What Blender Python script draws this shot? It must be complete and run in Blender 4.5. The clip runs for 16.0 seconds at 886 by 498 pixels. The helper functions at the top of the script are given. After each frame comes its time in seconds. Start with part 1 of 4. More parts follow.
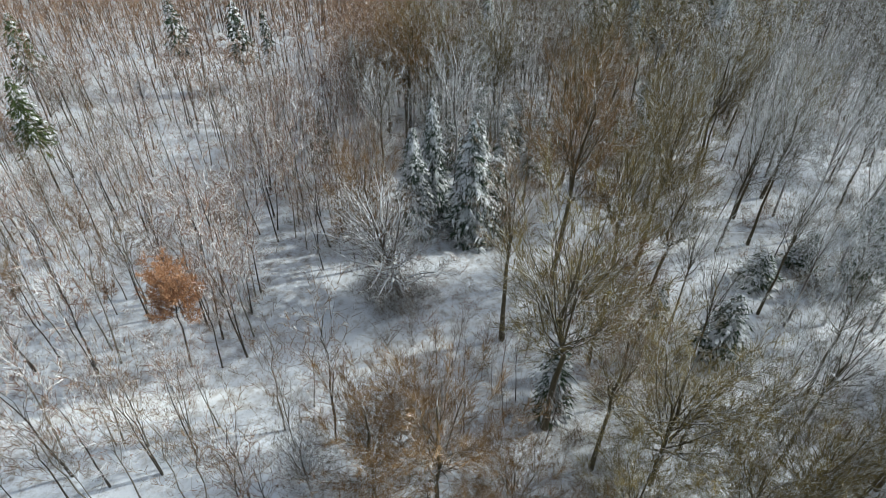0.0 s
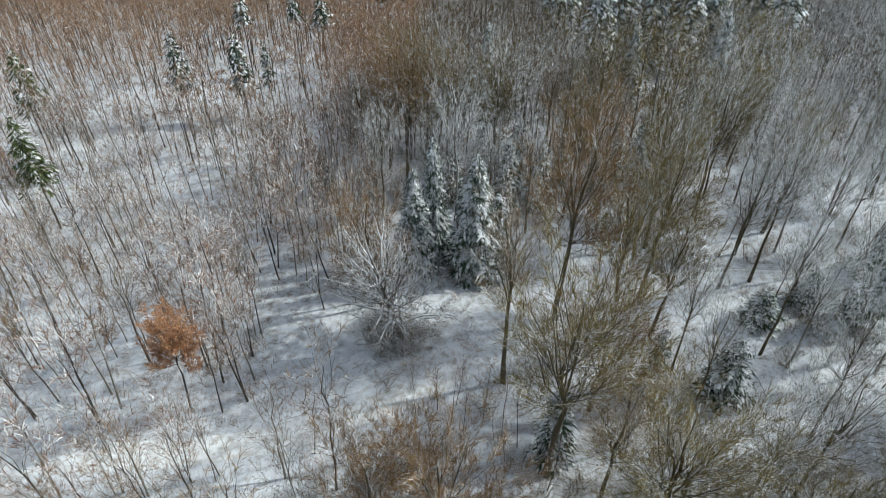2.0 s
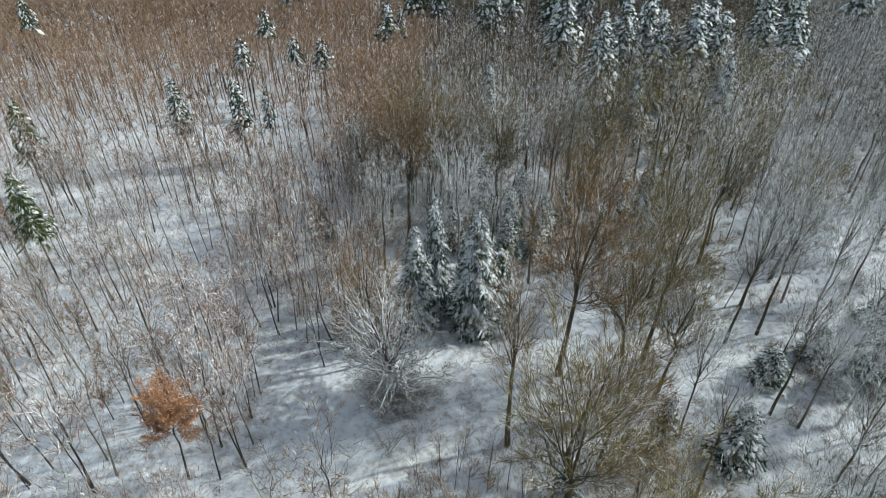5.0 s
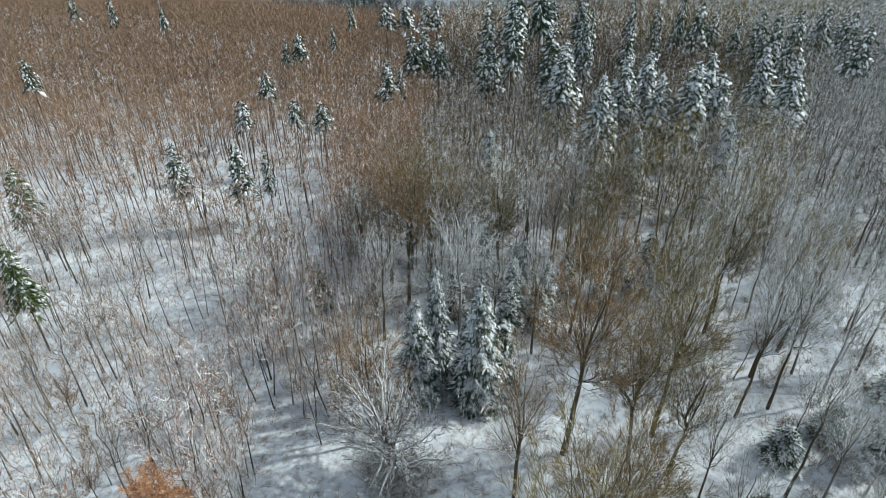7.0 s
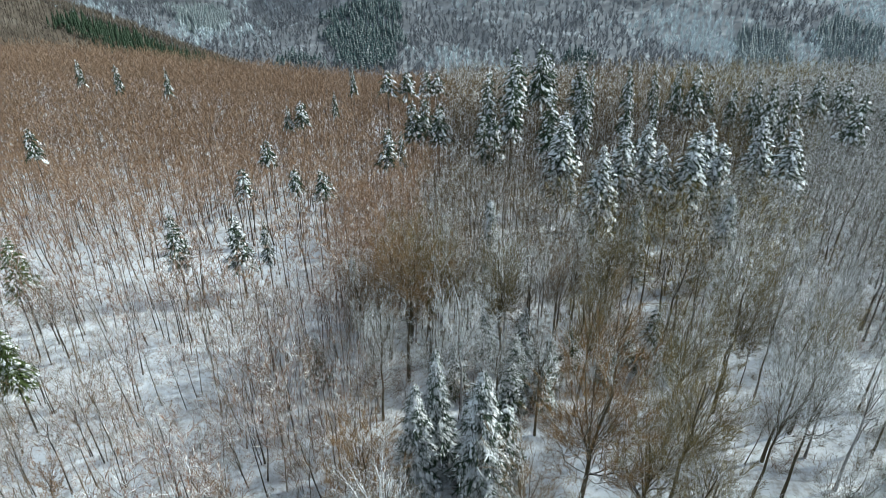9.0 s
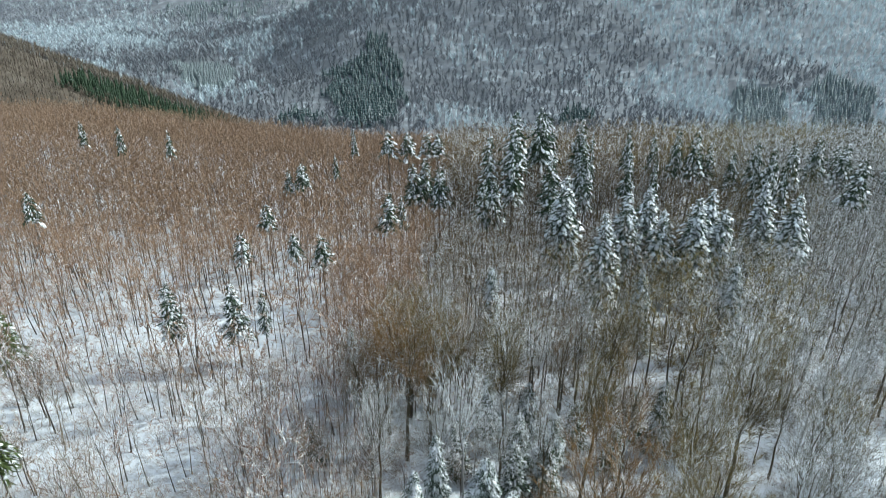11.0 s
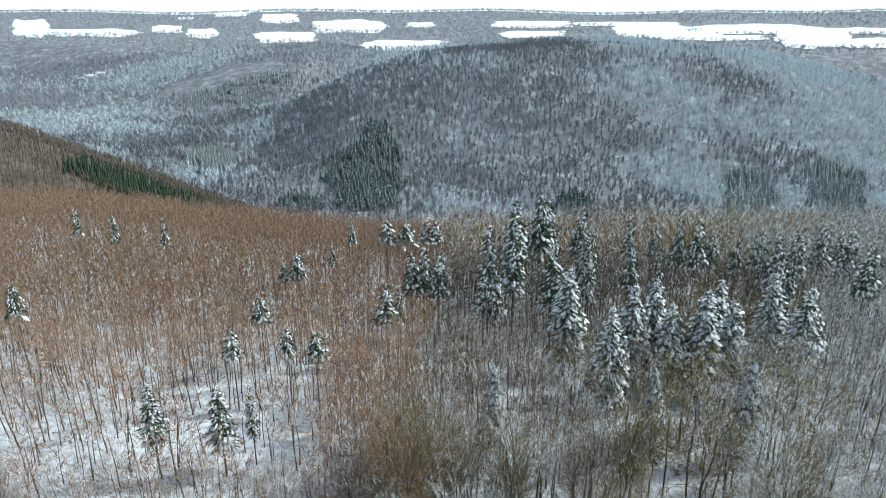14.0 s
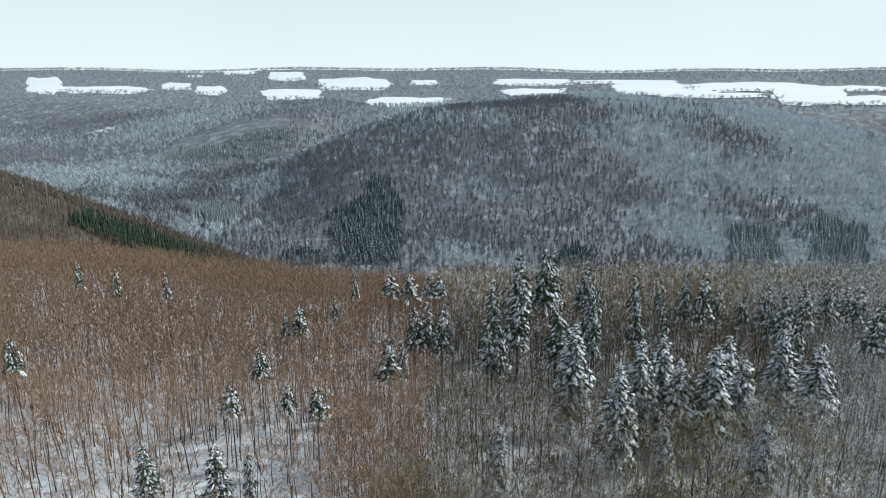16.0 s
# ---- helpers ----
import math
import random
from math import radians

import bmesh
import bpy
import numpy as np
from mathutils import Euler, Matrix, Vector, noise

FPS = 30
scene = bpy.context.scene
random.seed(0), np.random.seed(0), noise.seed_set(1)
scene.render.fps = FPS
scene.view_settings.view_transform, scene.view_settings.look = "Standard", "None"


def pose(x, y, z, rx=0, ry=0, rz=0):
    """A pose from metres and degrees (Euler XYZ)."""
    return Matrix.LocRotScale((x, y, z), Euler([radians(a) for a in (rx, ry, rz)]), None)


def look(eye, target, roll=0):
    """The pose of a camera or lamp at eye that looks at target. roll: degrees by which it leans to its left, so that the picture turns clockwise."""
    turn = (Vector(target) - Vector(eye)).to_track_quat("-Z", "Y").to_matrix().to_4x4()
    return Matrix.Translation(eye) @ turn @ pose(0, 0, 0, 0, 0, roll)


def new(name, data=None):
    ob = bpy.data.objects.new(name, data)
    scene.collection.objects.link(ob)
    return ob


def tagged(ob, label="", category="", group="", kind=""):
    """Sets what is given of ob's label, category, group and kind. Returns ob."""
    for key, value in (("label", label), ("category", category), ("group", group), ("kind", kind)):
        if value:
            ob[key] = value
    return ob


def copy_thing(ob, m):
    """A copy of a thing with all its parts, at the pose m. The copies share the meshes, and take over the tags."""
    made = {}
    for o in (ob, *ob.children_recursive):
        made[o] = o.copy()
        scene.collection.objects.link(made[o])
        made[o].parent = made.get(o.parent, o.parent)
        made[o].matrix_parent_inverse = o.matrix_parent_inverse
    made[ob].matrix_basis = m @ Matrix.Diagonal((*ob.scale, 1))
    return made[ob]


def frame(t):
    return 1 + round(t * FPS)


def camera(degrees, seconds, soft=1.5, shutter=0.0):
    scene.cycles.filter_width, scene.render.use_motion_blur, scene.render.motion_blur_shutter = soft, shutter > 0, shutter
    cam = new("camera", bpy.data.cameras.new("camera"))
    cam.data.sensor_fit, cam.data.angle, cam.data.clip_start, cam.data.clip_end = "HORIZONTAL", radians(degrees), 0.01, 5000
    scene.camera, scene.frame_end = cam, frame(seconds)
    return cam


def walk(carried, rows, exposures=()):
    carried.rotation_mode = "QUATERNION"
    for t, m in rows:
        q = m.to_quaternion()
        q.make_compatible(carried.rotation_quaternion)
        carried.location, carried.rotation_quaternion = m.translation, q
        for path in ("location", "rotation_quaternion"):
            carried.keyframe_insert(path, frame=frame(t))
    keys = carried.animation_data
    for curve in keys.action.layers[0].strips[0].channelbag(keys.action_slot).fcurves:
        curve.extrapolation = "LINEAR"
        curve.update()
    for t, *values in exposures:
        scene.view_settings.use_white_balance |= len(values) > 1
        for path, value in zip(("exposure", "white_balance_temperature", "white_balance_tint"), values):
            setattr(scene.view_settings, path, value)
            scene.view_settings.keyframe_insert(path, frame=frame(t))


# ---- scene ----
cam = camera(66.76, 16.0, soft=0.5)
PATH = [
    (0.0, pose(0.000, 0.000, 60.000, 48.205, 0, -0.081) @ pose(0, 0, 0, 0, 0, 0.403)),
    (1.0, pose(0.010, 1.164, 61.285, 48.752, 0, -0.020) @ pose(0, 0, 0, 0, 0, 0.312)),
    (2.0, pose(0.046, 2.375, 62.570, 49.119, 0, 0.073) @ pose(0, 0, 0, 0, 0, 0.156)),
    (3.0, pose(0.114, 3.652, 63.805, 49.257, 0, 0.209) @ pose(0, 0, 0, 0, 0, -0.086)),
    (4.0, pose(0.131, 4.897, 64.738, 49.637, 0, 0.303) @ pose(0, 0, 0, 0, 0, -0.269)),
    (5.0, pose(0.026, 6.069, 65.225, 50.732, 0, 0.281) @ pose(0, 0, 0, 0, 0, -0.268)),
    (6.0, pose(-0.137, 7.463, 65.757, 52.484, 0, 0.190) @ pose(0, 0, 0, 0, 0, -0.213)),
    (7.0, pose(-0.282, 9.218, 66.697, 54.669, 0, 0.106) @ pose(0, 0, 0, 0, 0, -0.223)),
    (8.0, pose(-0.379, 10.745, 67.548, 56.970, 0, 0.086) @ pose(0, 0, 0, 0, 0, -0.181)),
    (9.0, pose(-0.362, 12.131, 68.499, 59.239, 0, 0.083) @ pose(0, 0, 0, 0, 0, -0.134)),
    (10.0, pose(-0.362, 13.585, 69.411, 61.468, 0, 0.076) @ pose(0, 0, 0, 0, 0, -0.068)),
    (11.0, pose(-0.514, 15.234, 70.048, 63.677, 0, 0.047) @ pose(0, 0, 0, 0, 0, 0.038)),
    (12.0, pose(-0.727, 17.014, 70.411, 65.899, 0, -0.043) @ pose(0, 0, 0, 0, 0, 0.091)),
    (13.0, pose(-0.852, 18.901, 70.535, 68.174, 0, -0.161) @ pose(0, 0, 0, 0, 0, 0.038)),
    (14.0, pose(-0.854, 20.839, 70.441, 70.503, 0, -0.148) @ pose(0, 0, 0, 0, 0, 0.024)),
    (15.0, pose(-1.038, 21.701, 70.382, 72.736, 0, -0.215) @ pose(0, 0, 0, 0, 0, 0.024)),
    (16.0, pose(-1.105, 21.769, 70.411, 75.041, 0, 0.089) @ pose(0, 0, 0, 0, 0, 0.063)),
]
walk(cam, PATH, [(0.0, -0.38, 6000, 0), (4.0, -0.37, 5940, -2), (8.0, -0.21, 5820, -4), (10.0, -0.1, 5740, -5), (13.0, 0.03, 5680, -4), (14.5, -0.2, 5740, -3), (16.0, -0.54, 5850, -1)])

# ---- sky and sun ----
SUN_EL, SUN_AZ = radians(38), radians(74)   # azimuth from +y towards +x
world = bpy.data.worlds.new("winter_sky")
scene.world = world
world.use_nodes = True
wn = world.node_tree.nodes
sky = wn.new("ShaderNodeTexSky")
sky.sky_type = "NISHITA"
sky.sun_disc = False
sky.sun_elevation, sky.sun_rotation = SUN_EL, SUN_AZ
sky.air_density, sky.dust_density, sky.ozone_density = 1.0, 3.0, 1.0
veil = wn.new("ShaderNodeMix")           # thin high cloud whitens the sky
veil.data_type = "RGBA"
where, height_of, thick = wn.new("ShaderNodeTexCoord"), wn.new("ShaderNodeSeparateXYZ"), wn.new("ShaderNodeMapRange")
thick.inputs["From Min"].default_value, thick.inputs["From Max"].default_value = 0.0, 0.55   # haze is thickest at the horizon
thick.inputs["To Min"].default_value, thick.inputs["To Max"].default_value = 1.0, 0.24
world.node_tree.links.new(where.outputs["Generated"], height_of.inputs[0])
world.node_tree.links.new(height_of.outputs["Z"], thick.inputs["Value"])
world.node_tree.links.new(thick.outputs[0], veil.inputs["Factor"])
world.node_tree.links.new(sky.outputs[0], veil.inputs["A"])
cloud, tone = wn.new("ShaderNodeTexNoise"), wn.new("ShaderNodeMix")
cloud.inputs["Scale"].default_value, cloud.inputs["Detail"].default_value = 2.2, 4.0
tone.data_type = "RGBA"
tone.inputs["A"].default_value, tone.inputs["B"].default_value = (10.3, 10.5, 10.6, 1), (12.1, 12.1, 12.0, 1)
world.node_tree.links.new(where.outputs["Generated"], cloud.inputs["Vector"])
world.node_tree.links.new(cloud.outputs["Fac"], tone.inputs["Factor"])
world.node_tree.links.new(tone.outputs["Result"], veil.inputs["B"])
world.node_tree.links.new(veil.outputs["Result"], wn["Background"].inputs[0])
wn["Background"].inputs[1].default_value = 0.12

sun_data = bpy.data.lights.new("sun", "SUN")
sun_data.energy, sun_data.angle, sun_data.color = 5.0, radians(1.5), (1.0, 0.93, 0.83)
sun = new("sun", sun_data)
sun_dir = Vector((math.sin(SUN_AZ) * math.cos(SUN_EL), math.cos(SUN_AZ) * math.cos(SUN_EL), math.sin(SUN_EL)))
sun.matrix_world = look(sun_dir * 200, (0, 0, 0))


# ---- materials ----
def material(name, rough=0.85, spec=0.2):
    m = bpy.data.materials.new(name)
    m.use_nodes = True
    n, l = m.node_tree.nodes, m.node_tree.links
    b = n["Principled BSDF"]
    b.inputs["Roughness"].default_value = rough
    b.inputs["Specular IOR Level"].default_value = spec
    return m, n, l, b


def ramp(n, stops):
    r = n.new("ShaderNodeValToRGB")
    e = r.color_ramp.elements
    while len(e) < len(stops):
        e.new(0.5)
    for k, (p, c) in zip(e, stops):
        k.position, k.color = p, (*c, 1)
    return r


def noise_node(n, l, scale, detail=4.0, coords="Object", rough=0.55):
    t, c = n.new("ShaderNodeTexNoise"), n.new("ShaderNodeTexCoord")
    t.inputs["Scale"].default_value, t.inputs["Detail"].default_value, t.inputs["Roughness"].default_value = scale, detail, rough
    l.new(c.outputs[coords], t.inputs["Vector"])
    return t


def mixed(n, l, fac, a, b, kind="MIX"):
    x = n.new("ShaderNodeMix")
    x.data_type, x.blend_type = "RGBA", kind
    for key, v in (("Factor", fac), ("A", a), ("B", b)):
        if isinstance(v, (int, float)):
            x.inputs[key].default_value = v
        elif isinstance(v, tuple):
            x.inputs[key].default_value = (*v, 1)
        else:
            l.new(v, x.inputs[key])
    return x.outputs["Result"]


def math_node(n, l, op, a, b=0.0):
    x = n.new("ShaderNodeMath")
    x.operation, x.use_clamp = op, True
    for i, v in enumerate((a, b)):
        if isinstance(v, (int, float)):
            x.inputs[i].default_value = v
        else:
            l.new(v, x.inputs[i])
    return x.outputs[0]


def up_facing(n, l, low, high):
    g, s, r = n.new("ShaderNodeNewGeometry"), n.new("ShaderNodeSeparateXYZ"), n.new("ShaderNodeMapRange")
    l.new(g.outputs["Normal"], s.inputs[0])
    l.new(s.outputs["Z"], r.inputs["Value"])
    r.inputs["From Min"].default_value, r.inputs["From Max"].default_value = low, high
    return r.outputs[0]


SNOW = (0.86, 0.88, 0.93)


def bark_material(name, dark, light, snow=0.8, grain=6.0, low=0.12, high=0.45, bare=0.34):
    """Bark with lichen-pale patches, and snow that lies on what faces up."""
    m, n, l, b = material(name)
    fine, wide = noise_node(n, l, grain), noise_node(n, l, 0.5)
    base = mixed(n, l, fine.outputs["Fac"], dark, light)
    base = mixed(n, l, math_node(n, l, "MULTIPLY", wide.outputs["Fac"], 0.5), base, tuple(0.5 * (x + 0.1) for x in light))
    patch = ramp(n, [(bare, (0, 0, 0)), (bare + 0.12, (1, 1, 1))])
    l.new(noise_node(n, l, 1.7).outputs["Fac"], patch.inputs[0])
    lying = math_node(n, l, "MULTIPLY", up_facing(n, l, low, high), math_node(n, l, "MULTIPLY", patch.outputs[0], snow))
    l.new(mixed(n, l, lying, base, SNOW), b.inputs["Base Color"])
    return m


def twig_material(name, stops):
    """Fine twigs, each of its own tone; the palest ones carry snow or rime, far kinds painted haze."""
    m, n, l, b = material(name, 0.9, 0.1)
    g, o = n.new("ShaderNodeNewGeometry"), n.new("ShaderNodeObjectInfo")
    r = ramp(n, stops)
    l.new(g.outputs["Random Per Island"], r.inputs[0])
    tone = n.new("ShaderNodeHueSaturation")
    v = n.new("ShaderNodeMapRange")
    v.inputs["To Min"].default_value, v.inputs["To Max"].default_value = 0.75, 1.3
    l.new(o.outputs["Random"], v.inputs["Value"])
    l.new(v.outputs[0], tone.inputs["Value"])
    l.new(r.outputs[0], tone.inputs["Color"])
    l.new(tone.outputs[0], b.inputs["Base Color"])
    return m


bark_dark = bark_material("dark_bark", (0.026, 0.021, 0.017), (0.075, 0.063, 0.05), 0.45)
bark_grey = bark_material("grey_bark", (0.09, 0.08, 0.065), (0.24, 0.22, 0.18), 0.85)
bark_lined = bark_material("snow_lined_bark", (0.032, 0.026, 0.015), (0.12, 0.098, 0.055), 0.8, low=0.25, high=0.6, bare=0.40)
bark_snowy = bark_material("snow_laden_bark", (0.05, 0.04, 0.03), (0.15, 0.12, 0.09), 1.0, low=-0.05, high=0.2, bare=0.2)
bark_rimed = bark_material("snow_caught_bark", (0.035, 0.029, 0.02), (0.11, 0.095, 0.07), 0.95, low=0.08, high=0.35, bare=0.3)
# Pale blue-grey base: the haze of distance painted into the far bark.
bark_far_haze = bark_material("hazed_far_bark", (0.135, 0.138, 0.148), (0.21, 0.215, 0.23), 0.6, 0.6)
twig_red = twig_material("red_brown_twigs", [(0.0, (0.15, 0.085, 0.055)), (0.5, (0.28, 0.165, 0.11)), (0.56, (0.40, 0.29, 0.22)), (0.64, (0.84, 0.84, 0.86))])
twig_brown = twig_material("brown_twigs", [(0.0, (0.11, 0.075, 0.045)), (0.5, (0.22, 0.15, 0.09)), (0.84, (0.32, 0.25, 0.18)), (0.9, (0.78, 0.77, 0.77))])
twig_fan = twig_material("red_brown_fan_twigs", [(0.0, (0.095, 0.054, 0.024)), (0.5, (0.215, 0.13, 0.058)), (0.9, (0.34, 0.23, 0.125)), (0.97, (0.76, 0.75, 0.75))])
twig_olive = twig_material("olive_twigs", [(0.0, (0.072, 0.054, 0.02)), (0.5, (0.175, 0.137, 0.056)), (0.88, (0.31, 0.25, 0.125)), (0.95, (0.78, 0.79, 0.80))])
twig_snowline = twig_material("snow_lined_twigs", [(0.0, (0.08, 0.055, 0.032)), (0.6, (0.18, 0.13, 0.08)), (0.68, (0.82, 0.83, 0.85)), (0.8, SNOW)])
twig_dusted = twig_material("dusted_thicket_twigs", [(0.0, (0.13, 0.082, 0.054)), (0.5, (0.25, 0.158, 0.105)), (0.82, (0.37, 0.265, 0.20)), (0.89, (0.78, 0.78, 0.80))])
twig_dark = twig_material("dark_brown_twigs", [(0.0, (0.062, 0.045, 0.026)), (0.5, (0.15, 0.112, 0.068)), (0.80, (0.26, 0.20, 0.13)), (0.86, (0.78, 0.78, 0.80))])
twig_thicket = twig_material("thicket_twigs", [(0.0, (0.15, 0.10, 0.066)), (0.5, (0.27, 0.178, 0.118)), (0.9, (0.37, 0.265, 0.19)), (1.0, (0.46, 0.37, 0.31))])
twig_grey = twig_material("grey_twigs", [(0.0, (0.10, 0.09, 0.07)), (0.45, (0.19, 0.172, 0.135)), (0.5, (0.38, 0.375, 0.35)), (0.56, (0.82, 0.84, 0.88))])
twig_mixed = twig_material("snow_flecked_twigs", [(0.0, (0.075, 0.062, 0.04)), (0.48, (0.17, 0.145, 0.098)), (0.56, (0.32, 0.30, 0.26)), (0.62, (0.84, 0.85, 0.88))])
twig_white = twig_material("snowy_twigs", [(0.0, (0.10, 0.075, 0.05)), (0.35, (0.24, 0.19, 0.14)), (0.55, (0.80, 0.81, 0.83)), (0.8, SNOW)])
leaf_rust = twig_material("rust_leaves", [(0.0, (0.20, 0.10, 0.05)), (0.5, (0.38, 0.20, 0.105)), (0.9, (0.52, 0.33, 0.21))])
leaf_beech = twig_material("beech_leaves", [(0.0, (0.16, 0.09, 0.05)), (0.5, (0.28, 0.17, 0.10)), (0.8, (0.40, 0.28, 0.19)), (0.9, (0.75, 0.74, 0.74))])
twig_spur = twig_material("spur_twigs", [(0.0, (0.105, 0.085, 0.068)), (0.5, (0.165, 0.138, 0.112)), (1.0, (0.24, 0.205, 0.17))])
# Haze of the far slope is painted in: low contrast, blue-grey tones.
twig_far_haze = twig_material("hazed_far_twigs", [(0.0, (0.205, 0.213, 0.234)), (0.5, (0.245, 0.257, 0.284)), (1.0, (0.295, 0.313, 0.346))])
# Paler blue-grey again: the plateau's distance haze put into the twig colour.
twig_plateau = twig_material("hazed_plateau_twigs", [(0.0, (0.30, 0.325, 0.355)), (0.5, (0.37, 0.40, 0.44)), (1.0, (0.48, 0.52, 0.57))])
# Rime only in part; the rest of this paleness is painted haze.
twig_rime_haze = twig_material("rime_haze_twigs", [(0.0, (0.37, 0.415, 0.445)), (0.5, (0.44, 0.49, 0.525)), (0.95, (0.53, 0.59, 0.63))])


def needle_material(name, dark, light, snow):
    m, n, l, b = material(name, 0.8, 0.2)
    base = mixed(n, l, noise_node(n, l, 3.0).outputs["Fac"], dark, light)
    dust = ramp(n, [(0.5 - snow * 0.4, (0, 0, 0)), (0.62 - snow * 0.4, (1, 1, 1))])
    l.new(noise_node(n, l, 0.9, 5.0).outputs["Fac"], dust.inputs[0])
    fac = math_node(n, l, "MULTIPLY", dust.outputs[0], up_facing(n, l, 0.1, 0.5))
    l.new(mixed(n, l, fac, base, SNOW), b.inputs["Base Color"])
    return m


needles = needle_material("dark_needles", (0.016, 0.034, 0.02), (0.055, 0.085, 0.045), -0.02)
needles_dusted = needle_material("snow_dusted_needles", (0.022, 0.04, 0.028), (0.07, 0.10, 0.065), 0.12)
needles_green = needle_material("green_needles", (0.035, 0.055, 0.018), (0.11, 0.14, 0.045), -0.05)
needles_plantation = needle_material("plantation_needles", (0.016, 0.034, 0.02), (0.04, 0.062, 0.034), -0.35)
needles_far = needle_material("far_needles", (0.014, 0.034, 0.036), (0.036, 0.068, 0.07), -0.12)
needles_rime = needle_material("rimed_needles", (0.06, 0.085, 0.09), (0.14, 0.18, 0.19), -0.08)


def snow_material(name, tint=SNOW):
    m, n, l, b = material(name, 0.6, 0.25)
    wide, fine = noise_node(n, l, 0.6), noise_node(n, l, 9.0, 3.0)
    l.new(mixed(n, l, wide.outputs["Fac"], tint, tuple(0.9 * x for x in tint)), b.inputs["Base Color"])
    bump = n.new("ShaderNodeBump")
    bump.inputs["Strength"].default_value, bump.inputs["Distance"].default_value = 0.5, 0.06
    l.new(fine.outputs["Fac"], bump.inputs["Height"])
    l.new(bump.outputs[0], b.inputs["Normal"])
    return m


snow_clump = snow_material("clumped_snow")


def ground_material():
    """Snow, thin in places over leaf litter and dead grass."""
    m, n, l, b = material("woodland_snow", 0.7, 0.2)
    litter = mixed(n, l, noise_node(n, l, 2.2).outputs["Fac"], (0.07, 0.045, 0.028), (0.22, 0.155, 0.10))
    speck = noise_node(n, l, 1.1, 8.0, rough=0.72)
    wide = noise_node(n, l, 0.045, 3.0)
    s = math_node(n, l, "ADD", math_node(n, l, "MULTIPLY", speck.outputs["Fac"], 0.75), math_node(n, l, "MULTIPLY", wide.outputs["Fac"], 0.25))
    r = ramp(n, [(0.46, (1, 1, 1)), (0.56, (0.66, 0.66, 0.66)), (0.66, (0.12, 0.12, 0.12))])
    l.new(s, r.inputs[0])
    snow = mixed(n, l, noise_node(n, l, 0.25).outputs["Fac"], (0.82, 0.85, 0.92), (0.64, 0.67, 0.74))
    l.new(mixed(n, l, r.outputs[0], litter, snow), b.inputs["Base Color"])
    bump = n.new("ShaderNodeBump")
    bump.inputs["Strength"].default_value, bump.inputs["Distance"].default_value = 0.7, 0.35
    l.new(speck.outputs["Fac"], bump.inputs["Height"])
    l.new(bump.outputs[0], b.inputs["Normal"])
    return m


def track_material():
    m, n, l, b = material("trodden_snow", 0.7, 0.2)
    mud = mixed(n, l, noise_node(n, l, 3.0).outputs["Fac"], (0.20, 0.16, 0.12), (0.42, 0.37, 0.31))
    r = ramp(n, [(0.36, (0.45, 0.45, 0.45)), (0.56, (0.96, 0.96, 0.96))])
    l.new(noise_node(n, l, 1.3, 6.0).outputs["Fac"], r.inputs[0])
    l.new(mixed(n, l, r.outputs[0], mud, SNOW), b.inputs["Base Color"])
    return m


def floor_material(name="hazed_brush_floor", low=(0.16, 0.167, 0.185), mid=(0.235, 0.247, 0.272), high=(0.48, 0.52, 0.56)):
    """Floor of distant woods: brush, dead bracken and snow between; the default blue-grey tones paint in haze."""
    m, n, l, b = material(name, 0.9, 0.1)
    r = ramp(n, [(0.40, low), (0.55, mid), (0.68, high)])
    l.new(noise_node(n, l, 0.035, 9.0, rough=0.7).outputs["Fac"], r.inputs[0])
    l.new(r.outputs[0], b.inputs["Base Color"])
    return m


woodland_snow = ground_material()
hazed_brush_floor = floor_material()
litter_floor = floor_material("litter_floor", (0.08, 0.066, 0.053), (0.125, 0.104, 0.085), (0.21, 0.185, 0.16))
snow_field = snow_material("open_snow")
trodden_snow = track_material()


# ---- lie of the land ----
def rise(a, b, t):
    t = np.clip((t - a) / (b - a), 0, 1)
    return t * t * (3 - 2 * t)


def bend(t, width):
    return width * np.log1p(np.exp(np.clip(t / width, -40, 40)))


def rough_land(x, y, size):
    return (np.sin(x / size + 1.3 * np.sin(y / size * 0.7)) * np.cos(y / size * 1.1 + 0.8)
            + 0.5 * np.sin(x / size * 2.3 + 2.0) * np.sin(y / size * 2.1 + 1.1 * np.sin(x / size)))


